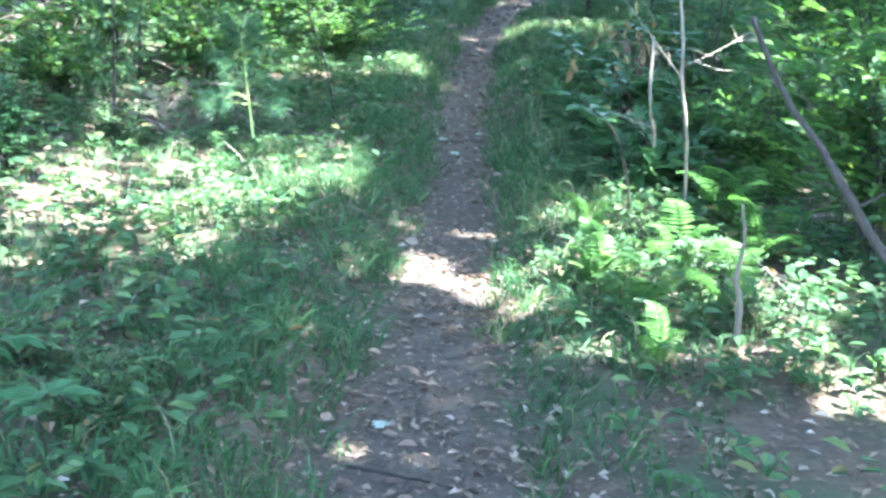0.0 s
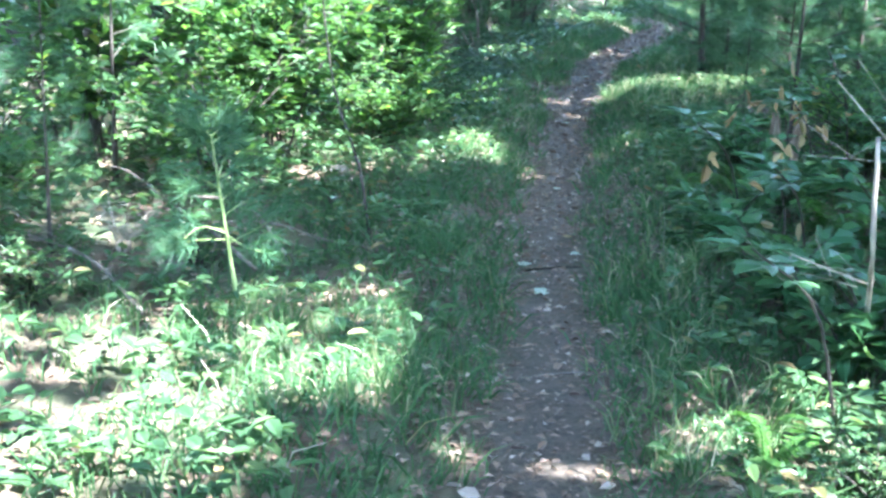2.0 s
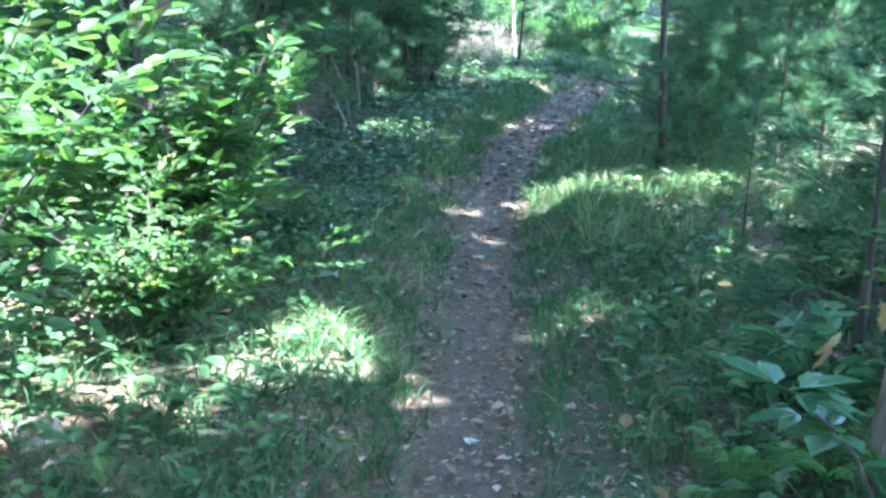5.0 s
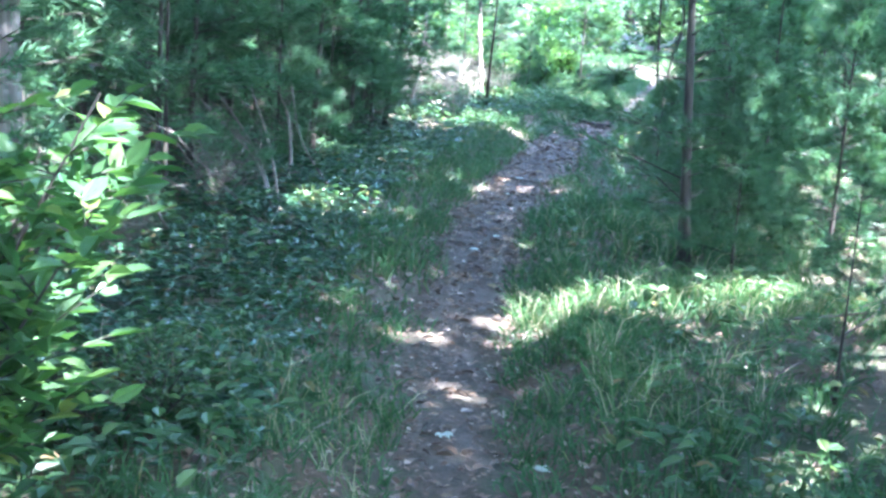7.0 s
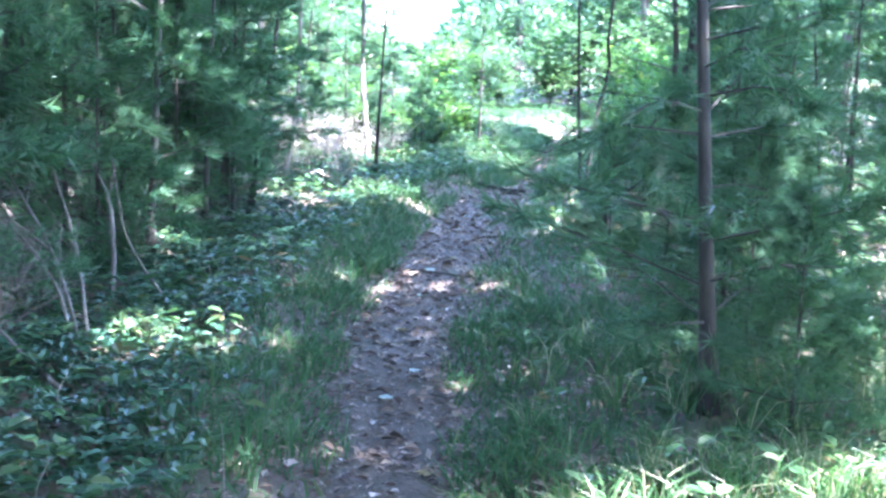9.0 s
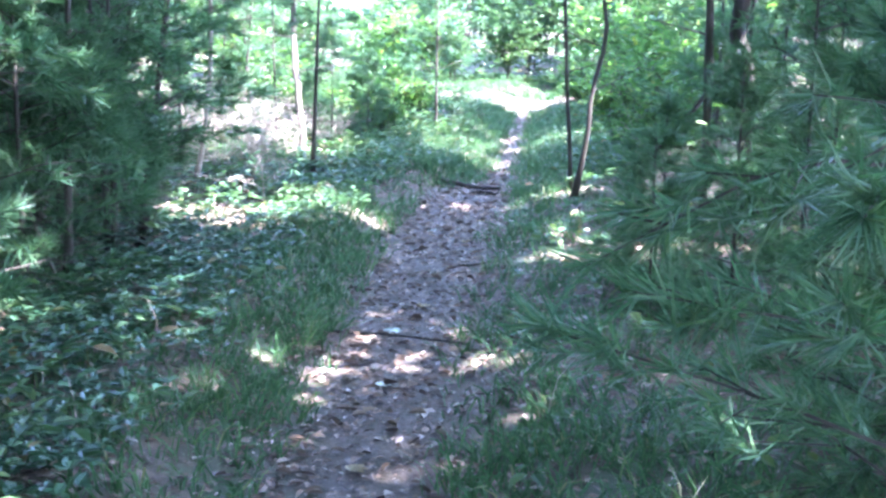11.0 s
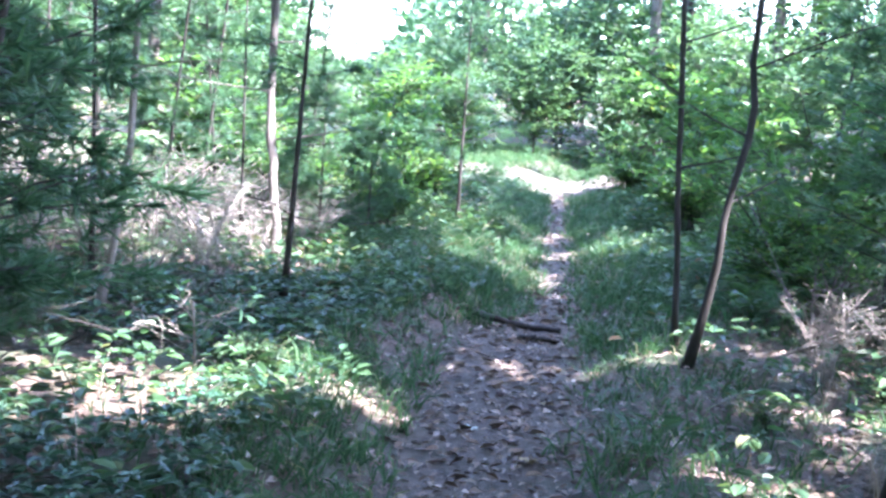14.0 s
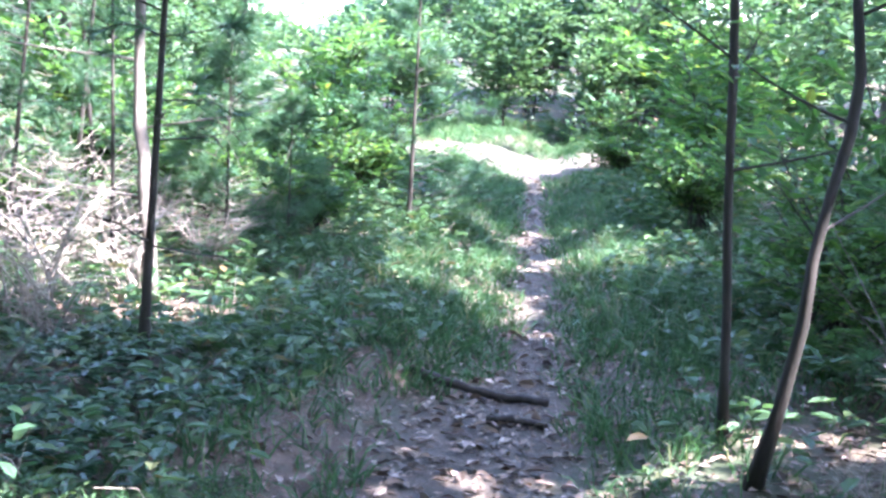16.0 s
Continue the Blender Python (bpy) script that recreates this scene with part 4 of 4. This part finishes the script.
LOG_Z = float(np.interp(23.6, LAND_Y, LAND_Z))
for ctrl, r0, label in (([(-.71, 23.8, .085), (-.4, 23.64, .035), (-.1, 23.5, .02)], .022, "short dark rotten log lying across the trail"),
                        ([(-.36, 23.29, .018), (-.27, 23.26, .024), (-.15, 23.23, .014)], .017, "short dark piece of rotten wood on the trail")):
    fallen("log", [(x, y, LOG_Z + z - float(land(x, y))) for x, y, z in ctrl], r0, r0 * .75, M_WET, label, "log", rough=.2)
DEAD = "bare grey fallen branch in the undergrowth"
for ctrl, r0, side in (
        ([(-2.45, 15.6, .02), (-2.8, 15.9, .2), (-3.3, 16.4, .45)], .013, 3), ([(-2.6, 15.9, .02), (-2.95, 16.4, .12), (-3.45, 17.0, .2)], .015, 3),
        ([(-2.5, 16.0, .02), (-2.75, 16.5, .3), (-3.25, 17.0, .6)], .012, 4), ([(-2.35, 17.1, .02), (-2.6, 17.3, .3), (-2.75, 17.6, .65)], .011, 3), ([(-2.7, 18.2, .02), (-3.0, 18.3, .35), (-3.2, 18.7, .75)], .011, 4),
        ([(-2.75, 14.9, .02), (-3.1, 15.3, .3), (-3.5, 15.9, .5)], .012, 4), ([(-2.55, 19.2, .02), (-2.75, 19.4, .4), (-2.85, 19.5, .8)], .01, 4), ([(-2.9, 17.0, .3), (-3.2, 17.2, .42), (-3.7, 17.3, .4)], .01, 4),
        ([(-2.5, 16.2, .02), (-2.75, 16.9, .35), (-3.1, 17.6, .75)], .014, 3), ([(-2.74, 15.8, .02), (-3.1, 16.1, .12), (-3.6, 16.5, .2)], .018, 2),
        ([(-2.65, 17.2, .02), (-2.75, 17.6, .35), (-2.95, 18.0, .62)], .02, 2), ([(-2.5, 16.1, .02), (-2.85, 16.9, .3), (-3.4, 17.9, .6)], .014, 4),
        ([(-2.9, 15.2, .03), (-3.3, 15.5, .15), (-3.9, 15.8, .25)], .014, 3), ([(-2.6, 14.6, .02), (-3.0, 14.7, .06), (-3.5, 14.9, .08)], .012, 2),
        ([(-3.0, 16.5, .03), (-3.5, 16.9, .4), (-4.0, 17.2, .55)], .012, 5), ([(-2.9, 17.4, .02), (-3.3, 17.8, .3), (-3.9, 18.5, .7)], .012, 5),
        ([(-2.0, 7.5, .05), (-2.3, 7.7, .14), (-2.7, 8.0, .22)], .013, 3), ([(-1.9, 7.6, .1), (-2.2, 7.9, .2), (-2.6, 7.9, .22)], .01, 3),
        ([(-2.2, 6.8, .04), (-2.6, 7.2, .1), (-3.0, 7.4, .1)], .012, 4), ([(-1.8, 8.0, .04), (-2.1, 7.8, .16), (-2.5, 7.4, .2)], .008, 3),
        ([(-3.0, 20.6, .02), (-3.0, 20.9, .2), (-2.8, 21.4, .35)], .012, 4), ([(-2.0, 24.3, .1), (-2.5, 24.7, .4), (-3.0, 25.0, .45)], .012, 6),
        ([(-2.2, 25.0, .2), (-2.8, 25.4, .5), (-3.4, 25.5, .6)], .01, 6), ([(.75, 21.6, .02), (.95, 21.3, .1), (1.2, 20.9, .16)], .012, 4),
        ([(.6, 22.3, .03), (.9, 22.4, .12), (1.3, 22.5, .2)], .012, 5), ([(.9, 22.7, .02), (1.2, 22.2, .25), (1.5, 21.9, .4)], .01, 5), ([(.2, 14.4, .02), (.6, 14.1, .2), (.9, 13.6, .35)], .01, 4),
        ([(.1, 13.6, .02), (.5, 13.8, .25), (.8, 14.4, .4)], .01, 4)):
    fallen("fallen_branch", ctrl, r0 * .8, r0 * .3, M_GREY, DEAD, side=side)
STICK = "thin dry stick lying on the earth trail"
for ctrl, r0 in (([(-.95, 8.35, .006), (-.85, 8.42, .008), (-.68, 8.5, .006)], .006), ([(-.78, 6.9, .006), (-.6, 7.0, .008), (-.45, 7.02, .006)], .005), ([(-.62, 3.45, .006), (-.4, 3.4, .01), (-.2, 3.36, .006)], .007),
                 ([(-1.35, 19.0, .008), (-1.1, 18.95, .01), (-.75, 18.8, .006)], .008), ([(-1.1, 16.2, .006), (-1.0, 16.1, .01), (-.92, 15.95, .006)], .005),
                 ([(-.75, 20.5, .006), (-.6, 20.45, .01), (-.45, 20.5, .006)], .007)):
    fallen("stick", ctrl, r0, r0 * .5, M_WET if r0 > .0055 else M_GREY, STICK, "stick", sides=5)


def stone(x, y, a, b, c, label, mat=M_STONE, name="stone", category="stone"):
    bm = bmesh.new()
    bmesh.ops.create_icosphere(bm, subdivisions=3, radius=1)
    for v in bm.verts:
        n = noise.noise(v.co * 1.6 + Vector((x, y, 0))) * .3 + noise.noise(v.co * 5) * .08
        v.co = v.co * (1 + n)
        v.co = Vector((v.co.x * a, v.co.y * b, max(-.4, v.co.z) * c))
    me = bpy.data.meshes.new(name)
    bm.to_mesh(me)
    bm.free()
    me.materials.append(mat)
    ob = tagged(new(name, me), label, category)
    ob.matrix_basis = pose(*on_land(x, y, c * .25), 0, 0, x * 50)


stone(-2.25, 9.7, .09, .075, .06, "pale sunlit stone at the foot of the shrubs")


def stump(x, y):
    t = thing("stump", on_land(x, y, -.04), "broken rotten tree stump with a jagged grey top", "stump")
    g = Geo()
    a = np.linspace(0, 2 * np.pi, 16, endpoint=False)
    prof = [(0, .13), (.08, .105), (.25, .09), (.42, .085)]
    v = []
    for k, (z, r) in enumerate(prof):
        rr = r * (1 + .12 * np.sin(3 * a + 1) + RNG.normal(0, .03, 16))
        zz = z + (RNG.uniform(-.12, .16, 16) if k == 3 else 0)
        v.append(np.stack([rr * np.cos(a) + .12 * z, rr * np.sin(a), np.full(16, 0.) + zz], 1))
    rr = .055
    v.append(np.stack([rr * np.cos(a) + .05, rr * np.sin(a), v[-1][:, 2] - .05], 1))
    v.append(np.stack([rr * .8 * np.cos(a) + .03, rr * .8 * np.sin(a), np.full(16, .2)], 1))
    f = [[i * 16 + j, i * 16 + (j + 1) % 16, (i + 1) * 16 + (j + 1) % 16, (i + 1) * 16 + j] for i in range(5) for j in range(16)]
    f.append([80 + j for j in range(16)])
    g.add(np.concatenate(v), f)
    part("stump_wood", g, M_STUMP, t)


stump(.28, 9.9)


def withered(x, y, z, n, label):
    """A hanging spray of dead brown leaves on a thin stalk."""
    t = thing("withered_sapling", on_land(x, y, -.02), label, "sapling")
    st, lv = Geo(), Geo()
    tube(st, curve_through([(0, 0, 0), (.03, .02, z * .5), (-.02, .05, z)], 7), np.linspace(.008, .003, 7), 5)
    p = np.array([-.02, .05, z]) + RNG.normal(0, 1, (n, 3)) * [.16, .12, .12]
    leaves(lv, p, RNG.normal(0, .5, p.shape) + [0, 0, -.8], RNG.normal(0, 1, p.shape), RNG.uniform(.06, .12, n), RNG.uniform(.03, .055, n), "oval", .3)
    part("stem", st, M_BARK, t)
    part("foliage", lv, M_DEADLEAF, t, "curled dead brown leaves")["kind"] = "stuff"


withered(.3, 9.4, .55, 22, "sapling with hanging dead brown leaves")
withered(.2, 8.2, .5, 12, "sapling with a few dead tan leaves")


def fallen_leaf(x, y, size, turn, pale):
    g = Geo()
    n = 5
    a = np.linspace(-1.15, 1.15, n)
    leaves(g, np.zeros((n, 3)), np.stack([np.cos(a), np.sin(a), np.full(n, .12)], 1), np.tile([0, 0, 1.], (n, 1)), size * (1 - .3 * np.abs(a)), size * .45, "oval", .12)
    ob = tagged(new("fallen_leaf", g.mesh("fallen_leaf", M_PALELEAF if pale else M_DEADLEAF)),
                "pale grey upturned leaf lying on the trail" if pale else "curled brown leaf lying on the trail", "leaf", "fallen leaves on the trail")
    ob.matrix_basis = pose(*on_land(x, y, .012), 0, 0, turn)


M_PALELEAF = leaf_material("pale_leaf_back", [(0, (0.4, 0.44, 0.4)), (1, (0.55, 0.58, 0.54))], 0.2, 0.5)
for x, y, s, a, p in ((-.98, 8.42, .07, 20, 1), (-.8, 7.99, .09, 200, 1), (-1.28, 16.08, .06, 80, 1), (-1.18, 16.5, .05, 10, 1), (-1.2, 12.9, .06, 300, 1), (-.55, 3.75, .06, 150, 1), (-1.05, 19.0, .08, 190, 1),
                      (-1.15, 18.2, .06, 30, 1), (-1.35, 18.4, .06, 250, 1), (-.85, 12.6, .06, 60, 1), (-1.0, 10.2, .05, 10, 1), (-.8, 9.0, .05, 99, 0), (-1.25, 17.3, .07, 40, 0), (-1.0, 13.9, .06, 310, 0),
                      (-.9, 19.5, .07, 140, 0), (-.6, 21.2, .07, 20, 0), (-.75, 21.6, .06, 230, 1), (-.4, 22.0, .06, 75, 0), (-1.1, 15.2, .06, 170, 0), (-.75, 8.7, .05, 340, 1)):
    fallen_leaf(x, y, s, a, p)


# ---- grass, herbs, ground cover and leaf litter ----
def scatter(n, x0, x1, y0, y1, density):
    x, y = RNG.uniform(x0, x1, n), RNG.uniform(y0, y1, n)
    ok = RNG.random(n) < density(x, y)
    return x[ok], y[ok]


def off_trail(x, y):
    return np.abs(x - trail_x(y)) - trail_half(y)


def patchy(x, y, s=1.0):
    return .5 + .5 * wobble(x * s + 3, y * s * .8)


def make_grass():
    def density(x, y):
        o, left = off_trail(x, y), x < trail_x(y)
        d = np.clip((o + .07) / .14, 0, 1) * np.exp(-np.maximum(o - .5, 0) / .6)
        d = d * (.35 + .65 * patchy(x, y, 1.3)) * np.where((x > .05) & (y < 4.1), .2, 1)
        d = np.where(left & (y > 12.5) & (y < 23.5), d * np.clip(1.25 - o, .3, 1), d)
        d = np.where(left & (y > 21.3) & (y < 24), d * .85, d)
        d = np.where(~left & (y > 17.5) & (y < 23), d * .45, d)
        return np.where(((x - .95) / 1.2) ** 2 + ((y - 31.9) / 1.2) ** 2 < 1, .03, np.where(y > 31, .5, np.where(y > 23.8, np.clip(d * 1.6, 0, 1), d)))
    x, y = scatter(106000, -3.6, 4.2, -2, 36, density)
    n = 6
    X, Y = np.repeat(x, n) + RNG.normal(0, .025, len(x) * n), np.repeat(y, n) + RNG.normal(0, .025, len(x) * n)
    p = np.stack([X, Y, land(X, Y) - .005], 1)
    size = np.repeat(RNG.uniform(.5, 1.2, len(x)) * (.6 + .6 * patchy(x, y, .9)), n)
    d = np.stack([RNG.normal(0, .45, len(X)), RNG.normal(0, .45, len(X)), np.ones(len(X))], 1)
    g = Geo()
    leaves(g, p, d, RNG.normal(0, 1, p.shape), .17 * size * RNG.uniform(.6, 1.2, len(X)), .0065 * RNG.uniform(.7, 1.3, len(X)), "blade")
    stuff("grass", g, M_GRASS, "soft green grass along both edges of the trail", "grass")


def make_herbs():
    def density(x, y):
        o, left = off_trail(x, y), x < trail_x(y)
        d = np.clip((o - .15) / .5, 0, 1) * (.25 + .75 * patchy(x, y, 2.1))
        d = d * np.where((x > -2.7) & left & (y > 5.7) & (y < 7.7), .45, 1) * np.where((x > .05) & (y < 4.1), .15, 1)
        d = np.where(~left & (y > 12.6) & (y < 17.5), .25 * d, d) * np.where(np.hypot(x - .95, y - 31.9) < 1.3, .1, 1)
        return np.where((y > 13) & (y < 21) & left, .45 * d, np.where((y >= 21) & (y < 24) & left, d, np.where((y > 17) & (y < 23.5), .35 * d, d)))
    x, y = scatter(40000, -4.8, 3.8, -2, 33, density)
    n = 5
    X, Y = np.repeat(x, n), np.repeat(y, n)
    h = np.repeat(RNG.uniform(.03, .2, len(x)) ** 1.0, n)
    a = RNG.uniform(0, 2 * np.pi, len(X))
    p = np.stack([X + .015 * np.cos(a), Y + .015 * np.sin(a), land(X, Y) + h * RNG.uniform(.6, 1, len(X))], 1)
    d = np.stack([np.cos(a), np.sin(a), RNG.uniform(-.3, .45, len(X))], 1)
    g = Geo()
    L = RNG.uniform(.035, .09, len(X))
    leaves(g, p, d, RNG.normal(0, .25, p.shape) + [0, 0, 1], L, L * .55)
    q = np.stack([x, y, land(x, y)], 1)
    leaves(g, q, RNG.normal(0, .12, q.shape) + [0, 0, 1], RNG.normal(0, 1, q.shape), h[::n] + .01, .004, "needle")
    stuff("herbs", g, M_HERB, "low mixed green herbs and seedlings on the forest floor", "herbs")


def make_cover():
    def density(x, y):
        o = trail_x(y) - x - trail_half(y)
        inside = np.clip((o - .3) / .35, 0, 1) * np.clip((y - 11.5) / 1.2, 0, 1) * np.clip((24.1 - y) / .6, 0, 1) * np.exp(-np.maximum(o - 2.0, 0) / .6)
        bare = ((x + 1.95) / .8) ** 2 + ((y - 21.8) / .38) ** 2 < 1
        return inside * (.45 + .55 * patchy(x, y, 1.7)) * ~bare * ~((y > 21) & (y < 22.25) & (x < -1.9))
    x, y = scatter(27500, -5, -.8, 11, 24.2, density)
    n = 4
    X, Y = np.repeat(x, n), np.repeat(y, n)
    a = RNG.uniform(0, 2 * np.pi, len(X))
    h = np.repeat(RNG.uniform(.03, .12, len(x)), n)
    p = np.stack([X, Y, land(X, Y) + h], 1)
    d = np.stack([np.cos(a), np.sin(a), RNG.uniform(-.15, .4, len(X))], 1)
    g = Geo()
    L = RNG.uniform(.03, .06, len(X))
    leaves(g, p, d, RNG.normal(0, .2, p.shape) + [0, 0, 1], L, L * .6)
    stuff("ground_cover", g, M_COVER, "carpet of dark glossy blue-green creeping leaves", "ground cover")


def make_litter():
    def density(x, y):
        o = off_trail(x, y)
        d = np.where(o < .05, .55 + .45 * np.clip((y - 15) / 3, 0, 1) * (y < 24), .5)
        bare = (y > 17.5) & (y < 25) & (x > trail_x(y))
        d = np.where((o > -.05) & (o < .7), 1.0, d)
        return np.where(bare, 1.0, d) * np.where((y > 20) | (o < .7), .65 + .35 * patchy(x, y, 2.7), .35 + .65 * patchy(x, y, 2.7))
    x, y = scatter(150000, -4, 2.8, 2, 31, density)
    n = len(x)
    p = np.stack([x, y, land(x, y) + RNG.uniform(.002, .014, n)], 1)
    a = RNG.uniform(0, 2 * np.pi, n)
    d = np.stack([np.cos(a), np.sin(a), RNG.normal(0, .18, n)], 1)
    g = Geo()
    L = RNG.uniform(.02, .058, n)
    leaves(g, p, d, RNG.normal(0, .25, p.shape) + [0, 0, 1], L, L * RNG.uniform(.35, .7, n), "kite", .25)
    x, y = scatter(60000, -1.9, 1.3, 2, 30, lambda x, y: np.clip(.7 - off_trail(x, y) / .2, 0, 1) * (.3 + .7 * patchy(x, y, 3.3)))
    n = len(x)
    p = np.stack([x, y, land(x, y) + RNG.uniform(.002, .01, n)], 1)
    a = RNG.uniform(0, 2 * np.pi, n)
    d = np.stack([np.cos(a), np.sin(a), RNG.normal(0, .2, n)], 1)
    L = RNG.uniform(.012, .04, n)
    leaves(g, p, d, RNG.normal(0, .3, p.shape) + [0, 0, 1], L, L * RNG.uniform(.3, .7, n), "kite", .25)
    x, y = scatter(5200, -1.9, .6, 2.5, 25, lambda x, y: np.clip(.8 - off_trail(x, y) / .3, 0, 1) * np.where(y > 15, .9, .4))
    n = len(x)
    p = np.stack([x, y, land(x, y) + RNG.uniform(.006, .016, n)], 1)
    a = RNG.uniform(0, 2 * np.pi, n)
    d = np.stack([np.cos(a), np.sin(a), RNG.normal(0, .25, n)], 1)
    L = RNG.uniform(.04, .075, n)
    leaves(g, p, d, RNG.normal(0, .35, p.shape) + [0, 0, 1], L, L * RNG.uniform(.4, .65, n), "oval", .3)
    stuff("leaf_litter", g, M_LITTER, "scattered dry brown and tan leaf litter", "leaf litter")


def make_stalks():
    x, y = scatter(260, -3.2, 2.4, 3, 26, lambda x, y: (off_trail(x, y) > .25) * 1.0)
    g = Geo()
    for a, b in zip(x, y):
        h, q = RNG.uniform(.08, .26), RNG.normal(0, .06, 2)
        z = float(land(a, b))
        tube(g, [(a, b, z), (a + q[0] * .5, b + q[1] * .5, z + h * .6), (a + q[0] * 1.6, b + q[1] * 1.6, z + h)], [.0028, .002, .001], 3)
    stuff("dry_stalks", g, M_PALE, "thin dry straw-coloured stalks and twigs", "dry stalks")


def make_undergrowth():
    """Knee-high greenery of the wood away from the trail."""
    def density(x, y):
        o = off_trail(x, np.minimum(y, 33))
        open_ground = np.hypot(x - 1.2, (y - 32.4) * 1.3) < 2.0
        return np.where(y > 33.9, 1, np.clip((o - 2.0) / 1.2, 0, 1)) * ~open_ground * (.3 + .7 * patchy(x, y, .8)) * ((np.abs(x) < 3.5 + (y - 4) * .45) | ((np.abs(x) < 10) & (y < 16)))
    x, y = scatter(75000, -18, 22, -9, 52, density)
    n = len(x)
    p = np.stack([x, y, land(x, y) + RNG.uniform(.02, .5, n) ** 1.6], 1)
    a = RNG.uniform(0, 2 * np.pi, n)
    d = np.stack([np.cos(a), np.sin(a), RNG.uniform(-.4, .5, n)], 1)
    g = Geo()
    L = RNG.uniform(.08, .2, n)
    leaves(g, p, d, RNG.normal(0, .3, p.shape) + [0, 0, 1], L, L * .55)
    stuff("undergrowth", g, M_HERB, "green undergrowth of the wood floor", "undergrowth")


def make_tufts():
    """Long arching grass in the sunnier spots."""
    g = Geo()
    for x, y, rx, ry, n, h in ((.25, 14.75, .75, .35, 95, .24), (-1.75, 6.7, .6, .5, 50, .15), (-.75, 14.4, .25, .25, 22, .22), (-1.4, 6.35, .28, .2, 16, .2), (-1.55, 10.75, .3, .4, 20, .24), (-.15, 6.5, .3, .6, 20, .22),
                               (-.3, 8.0, .25, 1.0, 26, .2), (-.45, 13.3, .3, .5, 26, .26), (.1, 15.9, .6, .5, 36, .26), (-1.5, 12.4, .2, .5, 12, .22), (-.2, 10.3, .25, 1.0, 22, .2), (-2.0, 13.0, .3, .3, 12, .25),
                               (.15, 5.0, .5, .5, 22, .18), (-.55, 25.6, .3, .8, 30, .16), (.7, 25.8, .3, 1.0, 30, .16)):
        for _ in range(n):
            cx, cy, m = RNG.normal(x, rx * .6), RNG.normal(y, ry * .6), 18
            if off_trail(cx, cy) < 0:
                continue
            X, Y = cx + RNG.normal(0, .02, m), cy + RNG.normal(0, .02, m)
            d = np.stack([RNG.normal(0, .38, m), RNG.normal(0, .38, m), np.ones(m)], 1)
            leaves(g, np.stack([X, Y, land(X, Y) - .005], 1), d, RNG.normal(0, 1, (m, 3)), h * RNG.uniform(.5, 1.2, m), .0055 * RNG.uniform(.6, 1.3, m), "blade")
    stuff("tall_grass", g, M_TUFT, "tufts of long arching grass in the sun", "grass")


make_grass()
make_tufts()
make_herbs()
make_cover()
make_litter()
make_stalks()
make_undergrowth()
